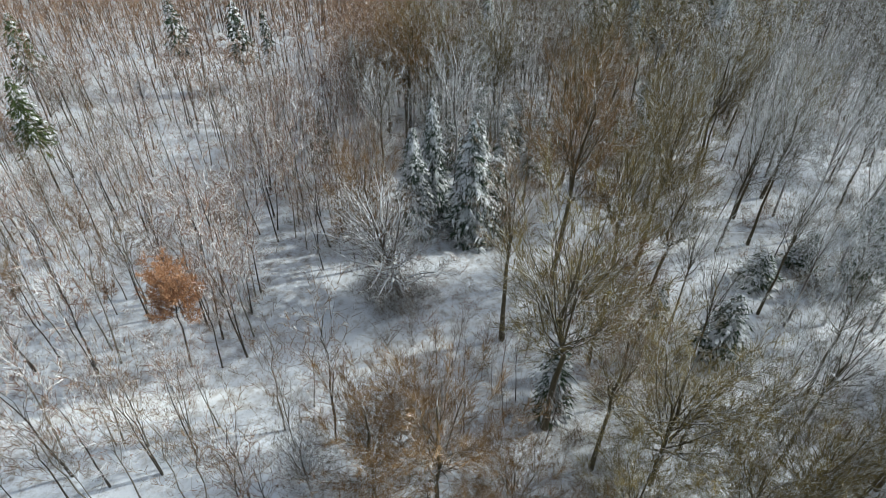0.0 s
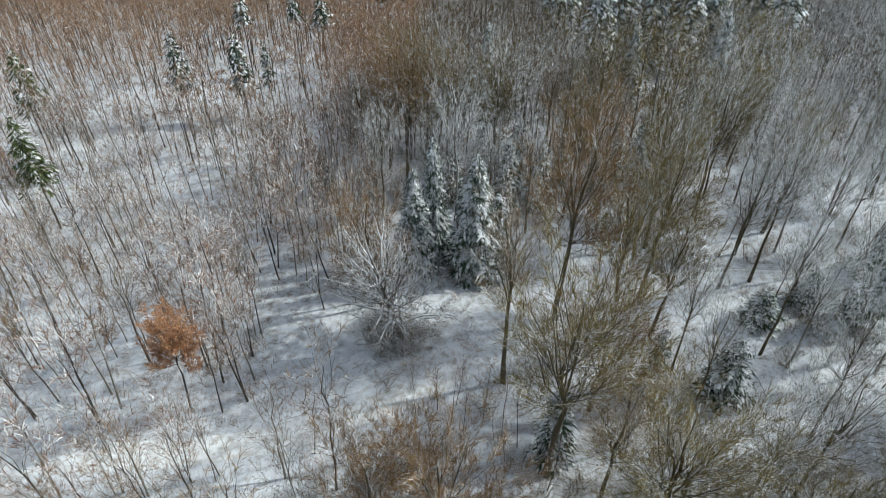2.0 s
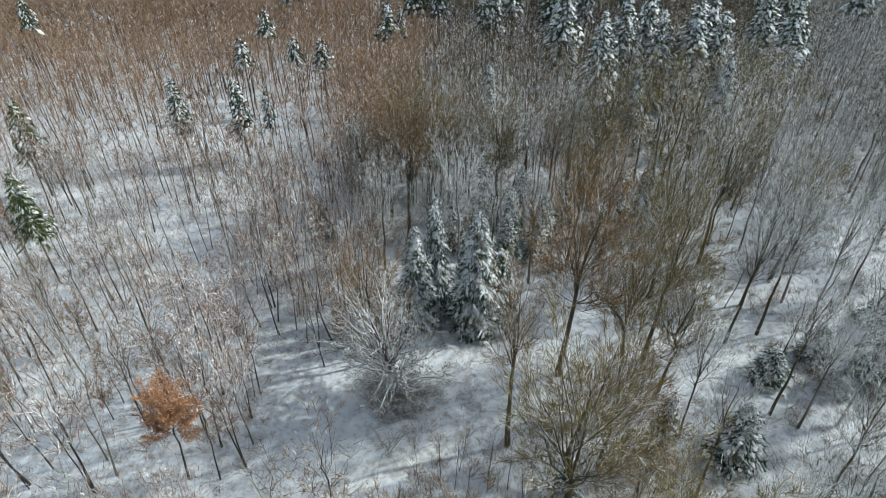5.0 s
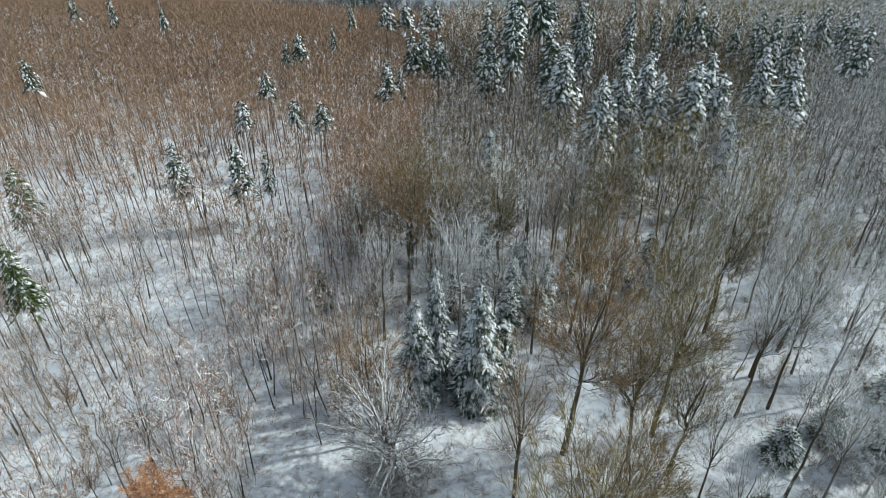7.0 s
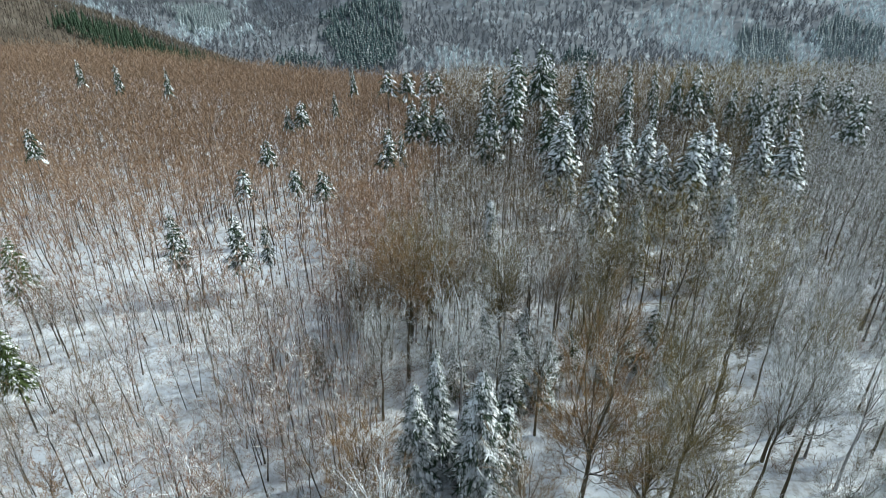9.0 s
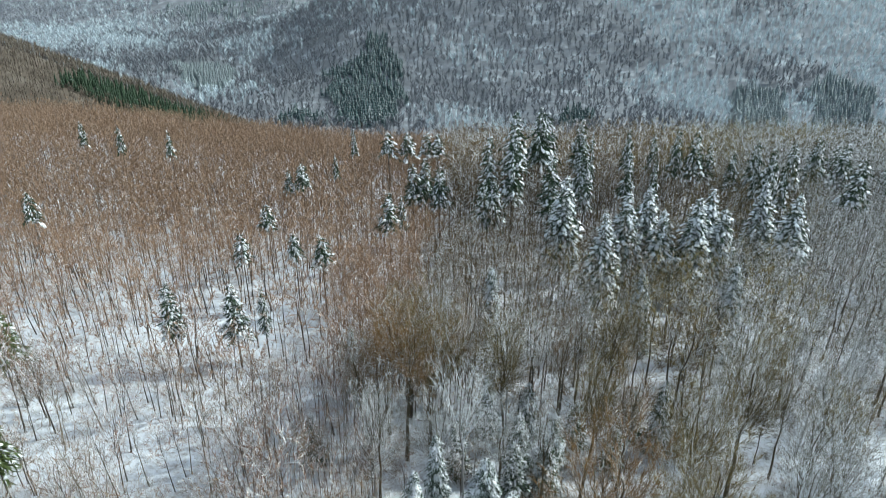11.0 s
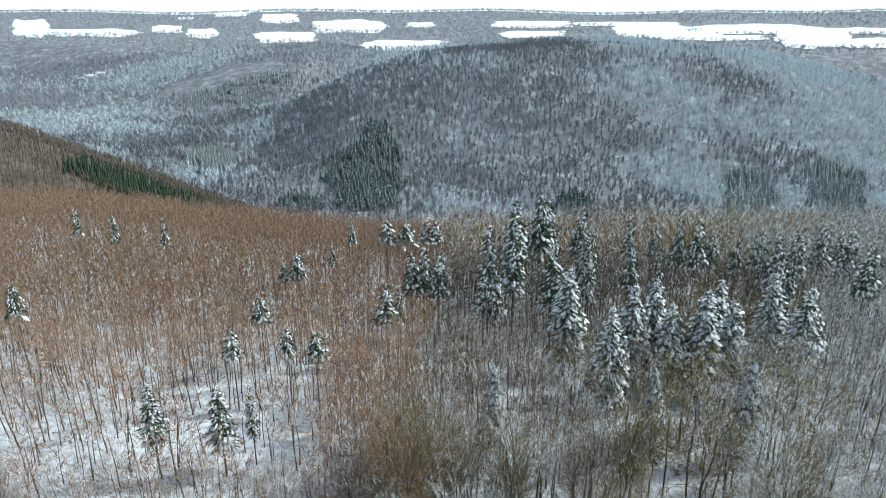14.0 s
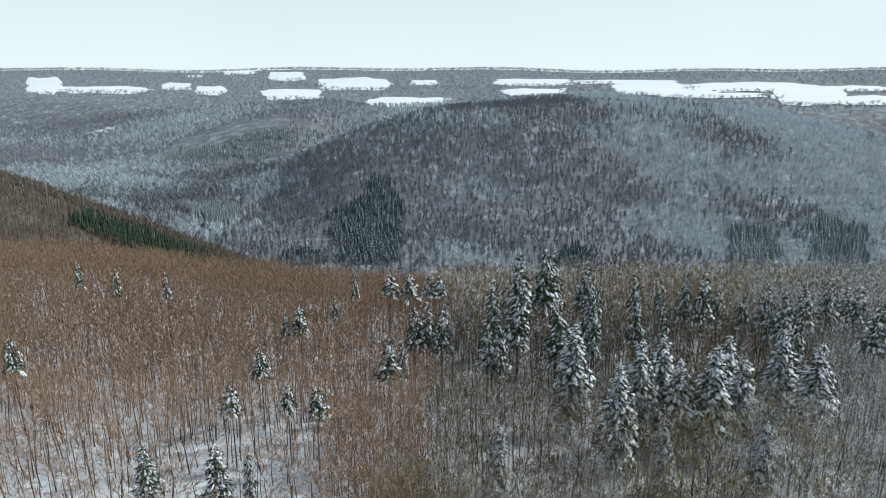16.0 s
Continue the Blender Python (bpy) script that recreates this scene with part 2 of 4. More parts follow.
def land(x, y):
    """Height of the ground: a wooded shoulder, a valley, the slope across it and a plateau of fields."""
    x, y = np.asarray(x, float), np.asarray(y, float)
    near = 3.5 - 0.14 * bend(y - 80, 15) - 0.42 * bend(y - 325 - 0.10 * np.abs(x), 25) - 0.16 * bend(np.abs(x) - 260, 40)
    near = near + 0.075 * bend(y - 130, 20) * rise(0, -220, x)
    near = near + 0.22 * rough_land(x, y, 5.0) + 0.10 * rough_land(x + 40, y, 1.9)
    spur = np.minimum(-32 - 0.36 * (x + 370), 15) - 0.0022 * (y - 560) ** 2
    crest = 2 - 45 * ((x - 335) / 440) ** 2
    slope = -195 + (crest + 195) * rise(860, 1520, y) - 0.05 * bend(y - 1560, 60)
    start = 1350 + 0.6 * np.maximum(-x - 240, 0)
    back = -195 + (157 + 0.09 * np.minimum(x + 240, 0)) * rise(start, start + 700, y) * rise(-100, -450, x)
    plain = -195 + (135 + 35 * rise(2400, 3300, y) + 85 * rise(3300, 4800, y)) * rise(1900, 2350, y + 0.25 * np.minimum(x, 0))
    plain = plain + 14 * np.sin(x / 310 + 1) * np.sin(x / 790 + 0.5) * rise(3900, 4500, y)
    far = np.stack([spur, slope, back, plain, np.full_like(near, -195.0)])
    top = far.max(0)
    far = top + 14 * np.log(np.exp((far - top) / 14).sum(0))
    far = far + 5 * rough_land(x, y, 62.0) * rise(500, 800, y) * rise(2700, 1900, y)
    ravine = -285 - 75 * rise(1050, 1500, y) + 90 * rise(1600, 2000, y)
    far = far - 28 * np.exp(-((x - ravine) / 115) ** 2) * rise(980, 1200, y) * rise(2150, 1800, y)
    both = np.maximum(near, far)
    return both + 10 * np.log(np.exp((near - both) / 10) + np.exp((far - both) / 10)) * rise(330, 420, y + 0.8 * np.maximum(np.abs(x) - 250, 0))


def spaced(fine, step, limit, growth):
    v = list(np.arange(0, fine + 0.1, step))
    while v[-1] < limit:
        step *= growth
        v.append(v[-1] + step)
    return np.array(v)


# ---- mesh helpers ----
def mesh_of(name, verts, tris, mat, smooth=False):
    """A triangle mesh from arrays."""
    me = bpy.data.meshes.new(name)
    v, f = np.asarray(verts, np.float32), np.asarray(tris, np.int32)
    me.vertices.add(len(v))
    me.vertices.foreach_set("co", v.ravel())
    me.loops.add(f.size)
    me.loops.foreach_set("vertex_index", f.ravel())
    me.polygons.add(len(f))
    me.polygons.foreach_set("loop_start", np.arange(0, f.size, 3, dtype=np.int32))
    me.polygons.foreach_set("loop_total", np.full(len(f), 3, dtype=np.int32))
    if smooth:
        me.polygons.foreach_set("use_smooth", np.ones(len(f), dtype=bool))
    me.materials.append(mat)
    me.update()
    return me


class Pile:
    """Gathers triangles."""

    def __init__(self):
        self.v, self.f, self.n = [], [], 0

    def add(self, v, f):
        self.v.append(np.asarray(v, float))
        self.f.append(np.asarray(f, int) + self.n)
        self.n += len(v)

    def arrays(self):
        return np.concatenate(self.v), np.concatenate(self.f)


def frame_round(d):
    d = d / (np.linalg.norm(d) + 1e-9)
    a = np.cross(d, (0, 0, 1) if abs(d[2]) < 0.9 else (1, 0, 0))
    a /= np.linalg.norm(a)
    return a, np.cross(d, a)


def tube(pile, pts, radii, sides, pointed=False):
    """A tapered tube along points; pointed: it runs out to its last point."""
    pts = np.asarray(pts, float)
    ang = np.arange(sides) * 2 * math.pi / sides
    rings = []
    body = len(pts) - 1 if pointed else len(pts)
    for i in range(body):
        d = pts[min(i + 1, len(pts) - 1)] - pts[max(i - 1, 0)]
        a, b = frame_round(d)
        rings.append(pts[i] + radii[i] * (np.outer(np.cos(ang), a) + np.outer(np.sin(ang), b)))
    v = np.concatenate(rings + [pts[-1:]])
    f = []
    for i in range(body - 1):
        for k in range(sides):
            q, r = i * sides + k, i * sides + (k + 1) % sides
            f += [(q, r, r + sides), (q, r + sides, q + sides)]
    last = (body - 1) * sides
    f += [(last + k, last + (k + 1) % sides, len(v) - 1) for k in range(sides)]
    pile.add(v, f)


def spikes(pile, base, tip, width, rng):
    """Thin twigs, one tapering sliver each, from arrays of bases and tips."""
    base, tip = np.asarray(base, float), np.asarray(tip, float)
    d = tip - base
    side = np.cross(d, rng.normal(size=d.shape))
    side /= np.linalg.norm(side, axis=1, keepdims=True) + 1e-9
    w = side * np.asarray(width).reshape(-1, 1) * 0.5
    v = np.stack([base - w, base + w, tip], 1).reshape(-1, 3)
    pile.add(v, np.arange(len(v)).reshape(-1, 3))


def part(name, mesh, parent, label=""):
    ob = new(name, mesh)
    ob.parent = parent
    return tagged(ob, label)


def unit(v):
    return v / (np.linalg.norm(v) + 1e-9)


# ---- open fields of the plateau: bearing, distance, half width, half depth ----
FIELDS = [(-0.575, 3540, 0.027, 550), (-0.487, 3300, 0.063, 290), (-0.386, 3530, 0.022, 270), (-0.336, 3270, 0.022, 330), (-0.219, 3040, 0.043, 320), (-0.129, 3670, 0.051, 420),
          (-0.293, 4450, 0.024, 170), (-0.226, 4150, 0.026, 250), (-0.358, 4260, 0.011, 130), (-0.052, 2650, 0.060, 200), (-0.029, 3810, 0.02, 140), (0.126, 3830, 0.055, 190),
          (0.129, 3140, 0.045, 290), (0.256, 3870, 0.075, 110), (0.297, 3400, 0.055, 480), (0.44, 3500, 0.09, 350), (0.39, 2950, 0.069, 120), (0.527, 3020, 0.053, 480), (0.61, 2740, 0.04, 200),
          (0.58, 3400, 0.06, 250), (0.37, 3180, 0.03, 140)]


def in_field(x, y):
    a = x / y
    hit = np.zeros(len(x), bool)
    for c, d, w, h in FIELDS:
        wobble = 0.16 * np.sin(y / 60 + c * 40) + 0.16 * np.sin(x / 70 + d)
        hit |= ((a - c) / w) ** 4 + ((y - d) / h) ** 4 < 1 + wobble * 2
    return hit


# ---- ground ----
def build_ground():
    px = spaced(80, 2.0, 4600, 1.09)
    xs = np.concatenate([-px[:0:-1], px])
    py = spaced(300, 2.1, 4800, 1.04)
    ny = spaced(20, 4, 900, 1.25)
    ys = np.concatenate([-ny[:0:-1], py])
    gx, gy = np.meshgrid(xs, ys)
    v = np.stack([gx, gy, land(gx, gy)], -1).reshape(-1, 3)
    w, h = len(xs), len(ys)
    i = (np.arange(h - 1)[:, None] * w + np.arange(w - 1)).ravel()
    f = np.concatenate([np.stack([i, i + 1, i + w + 1], 1), np.stack([i, i + w + 1, i + w], 1)])
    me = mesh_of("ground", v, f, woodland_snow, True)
    me.materials.append(hazed_brush_floor)
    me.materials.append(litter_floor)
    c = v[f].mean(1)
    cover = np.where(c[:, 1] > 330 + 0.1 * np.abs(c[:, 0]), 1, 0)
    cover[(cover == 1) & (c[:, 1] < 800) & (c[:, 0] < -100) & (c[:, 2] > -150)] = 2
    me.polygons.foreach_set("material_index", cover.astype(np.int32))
    tagged(new("ground", me),
           "snow-covered woodland ground falling to a wide valley", "ground", kind="structure")


build_ground()


def build_fields():
    """Open snow between the woods of the plateau, each a sheet that follows the ground."""
    for k, (c, d, w, h) in enumerate(FIELDS):
        t = np.linspace(0, 2 * math.pi, 73)[:-1]
        ring = np.array([0.0, 0.35, 0.65, 0.88, 1.0])
        q = np.abs(np.cos(t)) ** 4 + np.abs(np.sin(t)) ** 4
        edge = q ** -0.25 * (1 + 0.07 * np.sin(5 * t + d) + 0.05 * np.sin(11 * t + c * 50))
        y = d + np.outer(ring, edge * np.sin(t) * h)
        x = (c + np.outer(ring, edge * np.cos(t) * w)) * y
        v = np.stack([x, y, land(x, y) + 3.0 + 0.12 * k - 2.0 * (ring[:, None] ** 6)], -1).reshape(-1, 3)
        n = len(t)
        i = (np.arange(len(ring) - 1)[:, None] * n + np.arange(n)).ravel()
        j = (np.arange(len(ring) - 1)[:, None] * n + (np.arange(n) + 1) % n).ravel()
        f = np.concatenate([np.stack([i, i + n, j + n], 1), np.stack([i, j + n, j], 1)])
        tagged(new("field_%d" % (k + 1), mesh_of("field", v, f, snow_field, True)), "open snow-covered field on the plateau", "field", kind="structure")


build_fields()


# ---- forest track ----
def track_y(x):
    return 51.5 + 13.2 * np.tanh((x - 4.0) / 21.0) + 3.0 * np.exp(-((x - 34) / 14.0) ** 2)


def build_track():
    xs = np.arange(-70, 80, 1.0)
    cross = np.array([-1.7, -1.15, -0.95, -0.55, -0.35, 0.35, 0.55, 0.95, 1.15, 1.7])
    drop = np.array([-0.12, 0.07, 0.0, 0.0, 0.09, 0.09, 0.0, 0.0, 0.07, -0.12])
    slope = np.gradient(track_y(xs), xs)
    nx, ny = -slope / np.hypot(1, slope), 1 / np.hypot(1, slope)
    gx, gy = xs[:, None] + nx[:, None] * cross, track_y(xs)[:, None] + ny[:, None] * cross
    v = np.stack([gx, gy, land(gx, gy) + 0.10 + drop], -1).reshape(-1, 3)
    w = len(cross)
    i = (np.arange(len(xs) - 1)[:, None] * w + np.arange(w - 1)).ravel()
    f = np.concatenate([np.stack([i, i + w, i + w + 1], 1), np.stack([i, i + w + 1, i + 1], 1)])
    tagged(new("road", mesh_of("road", v, f, trodden_snow, True)),
           "rutted forest track with trodden snow and mud", "forest track", kind="structure")


build_track()


# ---- kinds of trees ----
def offshoots(rng, base, along, length, n, low, high, angle, up):
    """Side shoots of straight parents: their feet, directions and how far along they stand."""
    m = len(base)
    u = low + (high - low) * (np.arange(n)[None] + rng.random((m, n))) / n
    foot = base[:, None] + along[:, None] * (length[:, None] * u)[..., None]
    side = np.cross(along[:, None], rng.normal(size=(m, n, 3)))
    side /= np.linalg.norm(side, axis=2, keepdims=True) + 1e-9
    turn = rng.uniform(angle * 0.65, angle * 1.3, (m, n, 1))
    d = np.cos(turn) * along[:, None] + np.sin(turn) * side + np.array([0, 0, up])
    d /= np.linalg.norm(d, axis=2, keepdims=True)
    return foot.reshape(-1, 3), d.reshape(-1, 3), u.reshape(-1)


def tree_shape(seed, height, girth, crown_from, spread, limbs, subs, twigs, arch=1.0, twig_len=0.8, twig_w=0.03, lean=0.03, detail=2, start=0.35, steep=0.25, limb=1.0, fine=2, fan=0.75):
    """Trunk with limbs, and twigs, as arrays. Limbs rise from the trunk to the crown's outline and fork into branches, twigs and
    shoots; spread: crown radius in metres; arch: 1 for steep limbs, less for limbs that lie over; start: how far up the crown they may begin."""
    rng = np.random.default_rng(seed)
    wood, sliver = Pile(), Pile()
    drift = rng.normal(0, lean, 2)
    n = 8 if detail else 4
    hs = np.linspace(0, 1, n)
    wob = rng.normal(0, 0.012 * height, (n, 2))
    axis = np.stack([drift[0] * height * hs + wob[:, 0] * hs, drift[1] * height * hs + wob[:, 1] * hs, 0.93 * height * hs], 1)
    foot = axis.copy()
    foot[0] = (0, 0, -0.4)
    tube(wood, foot, girth * (1.08 - hs) ** 0.9 * np.where(hs == 0, 1.3, 1.0), (3, 5, 7)[detail], True)
    tb, tt, tw = [], [], []
    sb, sd, sl = [], [], []
    for k in range(limbs):
        zt = crown_from + (1 - crown_from) * (0.18 + 0.82 * ((k + rng.random()) / limbs) ** 0.8)
        mid = crown_from + 0.55 * (1 - crown_from)
        half = (1.04 - mid) if zt > mid else (mid - crown_from) * 1.25
        reach = spread * math.sqrt(max(0.04, 1 - ((zt - mid) / half) ** 2)) * rng.uniform(0.55, 1.1)
        az = k * 2.4 + rng.normal(0, 0.5)
        h0 = crown_from + (zt - crown_from) * rng.uniform(0.02, start) * arch + (1 - arch) * 0.75 * (zt - crown_from)
        p0 = np.array([np.interp(h0 / 0.93, hs, axis[:, c]) for c in range(3)])
        end = np.array([p0[0] + math.cos(az) * reach, p0[1] + math.sin(az) * reach, zt * height])
        s = np.linspace(0, 1, 5 if detail else 3)
        pts = p0 + (end - p0) * s[:, None]
        pts[:, 2] += (0.10 - 0.24 * arch) * reach * np.sin(s * math.pi)
        pts[1:] += rng.normal(0, 0.04 * (reach + 1), (len(s) - 1, 3))
        r0 = girth * (1.05 - h0) * rng.uniform(0.22, 0.42) * (1.0 if detail == 2 else 0.7) * limb + 0.008
        if detail:
            tube(wood, pts, r0 * (1.04 - s) + 0.005, 4 if detail == 2 else 3, True)
        else:
            tb.append(pts[0]), tt.append(pts[-1]), tw.append(2.2 * r0 + 0.015)
        ln0 = np.linalg.norm(pts[-1] - pts[0])
        roll = rng.uniform(0, 6.28)
        for j in range(subs + 1):
            q = 0.22 + 0.76 * (j + rng.random() * 0.8) / subs
            q = min(q, 0.99)
            b = np.array([np.interp(q, s, pts[:, c]) for c in range(3)])
            i = min(int(q * (len(s) - 1)), len(s) - 2)
            along = unit(pts[i + 1] - pts[i])
            e1, e2 = frame_round(along)
            roll += math.pi + rng.normal(0, 0.6)
            turn = rng.uniform(0.45, 0.95) if j < subs else 0.15
            d = unit(math.cos(turn) * along + math.sin(turn) * (math.cos(roll) * e1 + math.sin(roll) * e2) + np.array([0, 0, 0.22]) * arch)
            ln = (min(ln0, 7) * rng.uniform(0.26, 0.44) + 0.3) * (1.25 - 0.75 * q)
            tip = b + d * ln + rng.normal(0, 0.05 * ln, 3)
            if detail == 2:
                rs = r0 * (1.04 - q) * 0.55 + 0.006
                tube(wood, [b, 0.5 * (b + tip) + rng.normal(0, 0.07 * ln, 3), tip], [rs, rs * 0.6, 0.0], 3, True)
            else:
                tb.append(b), tt.append(tip), tw.append(0.045)
            sb.append(b), sd.append(unit(tip - b)), sl.append(ln)
    sb, sd, sl = np.array(sb), np.array(sd), np.array(sl)
    b, d, u = offshoots(rng, sb, sd, sl, twigs, 0.15, 1.0, fan, 0.5 * steep * arch)
    ln = twig_len * rng.uniform(0.5, 1.3, len(b)) * (1.25 - 0.6 * u)
    w = twig_w * rng.uniform(0.7, 1.35, len(b))
    base, tip, wide = [b], [b + d * ln[:, None]], [w]
    if detail and fine:
        b2, d2, u2 = offshoots(rng, b, d, ln, fine, 0.2, 0.95, 0.9 * fan, 0.4 * steep * arch)
        ln2 = np.repeat(ln, fine) * rng.uniform(0.35, 0.75, len(b2))
        base.append(b2), tip.append(b2 + d2 * ln2[:, None]), wide.append(np.repeat(w, fine) * 0.7)
    if tb:
        base.append(np.array(tb)), tip.append(np.array(tt)), wide.append(np.array(tw))
    spikes(sliver, np.concatenate(base), np.concatenate(tip), np.concatenate(wide), rng)
    return wood.arrays(), sliver.arrays()


def bare_tree(name, seed, bark, twig, **shape):
    """An Empty with trunk and crown, at the origin; copied to its places."""
    wood, fine = tree_shape(seed, **shape)
    root = new(name)
    part("trunk", mesh_of("trunk", *wood, bark), root)
    part("crown", mesh_of("crown", *fine, twig), root)
    return root


def spruce_shape(seed, height, radius, bare=0.08, tiers=0, snowy=1.0, droop=0.5, full=9.0, top=0.9, shag=0.0, pads=2, clump=1.0, slim=1.0):
    """Trunk, needle sprays and snow pads of a spruce. top: share of the crown over which it tapers to its tip; shag: hanging branchlets."""
    rng = np.random.default_rng(seed)
    wood, green, snow = Pile(), Pile(), Pile()
    tube(wood, [(0, 0, -0.3), (0, 0, height * 0.5), (0, 0, height * 0.97)], [0.011 * height + 0.04, 0.007 * height + 0.03, 0.015], 6, True)
    up = np.array([0, 0, 1.0])
    s = np.array([0.1, 0.4, 0.72, 1.0])
    for k in range(tiers):
        h = bare + (0.985 - bare) * ((k + 0.5) / tiers) ** 0.92
        taper = min(1.0, (1 - h) / ((1 - bare) * top))
        r = radius * taper ** 0.62 * rng.uniform(0.78, 1.12) + 0.15
        count = max(4, int(round(full * (0.45 + 0.55 * taper))))
        for j in range(count):
            az = (j + rng.uniform(-0.4, 0.4)) * 2 * math.pi / count + k * 1.3
            ln = r * rng.uniform(0.6, 1.2)
            out, side = np.array([math.cos(az), math.sin(az), 0]), np.array([-math.sin(az), math.cos(az), 0])
            z0 = h * height + rng.normal(0, 0.12)
            fall = droop * rng.uniform(0.6, 1.35)
            spine = np.outer(s * ln, out) + np.outer(z0 + 0.12 * ln * s - fall * ln * s ** 1.7, up)
            # needle sprays to both sides, the outer ones shorter
            m = 5
            u = np.repeat((np.arange(m) + rng.random(m)) / m * 0.85 + 0.12, 2)
            b = np.stack([np.interp(u, s, spine[:, c]) for c in range(3)], 1)
            way = np.tile((-1.0, 1.0), m)
            reach = ln * (0.46 - 0.2 * u) * rng.uniform(0.6, 1.4, 2 * m) + 0.12
            t = b + np.outer(reach * 0.75, out) + np.outer(way * reach * 0.75, side) - np.outer(reach * rng.uniform(0.15, 0.6, 2 * m) + shag * rng.uniform(0.1, 0.5, 2 * m), up)
            spikes(green, b, t, (0.10 + 0.16 * reach) * slim, rng)
            green.add(np.concatenate([spine[:3] + side * ln * 0.05, spine[:3] - side * ln * 0.05, spine[3:]]), [(0, 1, 4), (0, 4, 3), (1, 2, 5), (1, 5, 4), (2, 6, 5)])
            if shag:
                u = rng.uniform(0.3, 1.0, 4)
                b = np.stack([np.interp(u, s, spine[:, c]) for c in range(3)], 1) + rng.normal(0, 0.06, (4, 3))
                t = b + np.outer(rng.uniform(0.0, 0.2, 4), out) - np.outer(shag * rng.uniform(0.5, 1.3, 4), up)
                spikes(green, b, t, np.full(4, 0.13 * slim), rng)
                spikes(snow, b[:3] + out * 0.06 + 0.04 * up, t[:3] + out * 0.14, np.full(3, 0.12 * slim), rng)
            if rng.random() > 0.62 * snowy + 0.35 * math.sin(az * 2 + k * 0.55):
                continue
            # separate cushions of snow lie along the branch and its side sprays
            for q in range(pads):
                w = rng.uniform(0.3, 1.0)
                c = np.array([np.interp(w, s, spine[:, e]) for e in range(3)]) + side * rng.normal(0, 0.1 * ln) + 0.04 * up
                d = unit(np.array([np.interp(min(w + 0.25, 1.0), s, spine[:, e]) for e in range(3)]) - np.array([np.interp(w - 0.2, s, spine[:, e]) for e in range(3)]))
                a, bb = (0.13 * ln + 0.09) * clump * rng.uniform(0.6, 1.5), (0.085 * ln + 0.07) * clump * rng.uniform(0.6, 1.4)
                ang = np.arange(6) * math.pi / 3 + rng.normal(0, 0.2, 6)
                ring = c + np.outer(np.cos(ang) * a * rng.uniform(0.7, 1.3, 6), d) + np.outer(np.sin(ang) * bb * rng.uniform(0.7, 1.3, 6), side) - np.outer(np.abs(np.sin(ang)) * bb * 0.6, up)
                snow.add(np.concatenate([ring, [c + up * (0.35 * bb + 0.05)]]), [(e, (e + 1) % 6, 6) for e in range(6)])
    # the tip
    spikes(green, np.repeat([[0, 0, height * 0.95]], 5, 0), np.array([[math.cos(q) * 0.18, math.sin(q) * 0.18, height * 0.96 + 0.1 * q] for q in range(5)]), np.full(5, 0.12), rng)
    snow.add([(0.1, 0, height * 0.955), (-0.06, 0.1, height * 0.955), (-0.06, -0.1, height * 0.955), (0, 0, height)], [(0, 1, 3), (1, 2, 3), (2, 0, 3)])
    return wood.arrays(), green.arrays(), snow.arrays()


def spruce(name, seed, mat=None, **shape):
    wood, green, snow = spruce_shape(seed, **shape)
    root = new(name)
    part("trunk", mesh_of("trunk", *wood, bark_dark), root)
    part("crown", mesh_of("crown", *green, mat or needles), root)
    tagged(part("snow", mesh_of("snow", *snow, snow_clump, True), root, "clumps of fresh snow on the branches"), kind="stuff")
    return root


def at(x, y, turn=0.0, size=1.0, tilt=(0.0, 0.0), sink=0.0):
    z = float(land(x, y)) - sink
    return Matrix.LocRotScale((x, y, z), Euler((radians(tilt[0]), radians(tilt[1]), radians(turn))), (size, size, size))


def plant(kind, x, y, turn, size, label, category, group, wide=1.0):
    """A copy of a kind of tree at a place on the ground."""
    ob = copy_thing(kind, at(x, y, turn, 1.0))
    ob.scale = (size * wide, size * wide, size)
    return tagged(ob, label, category, group)


def forget(kind):
    """Removes the pattern from which copies were made."""
    for o in (*kind.children_recursive, kind):
        bpy.data.objects.remove(o)


rng = np.random.default_rng(7)
taken = []


def free(x, y, gap):
    return all((x - a) ** 2 + (y - b) ** 2 > gap * gap for a, b in taken)


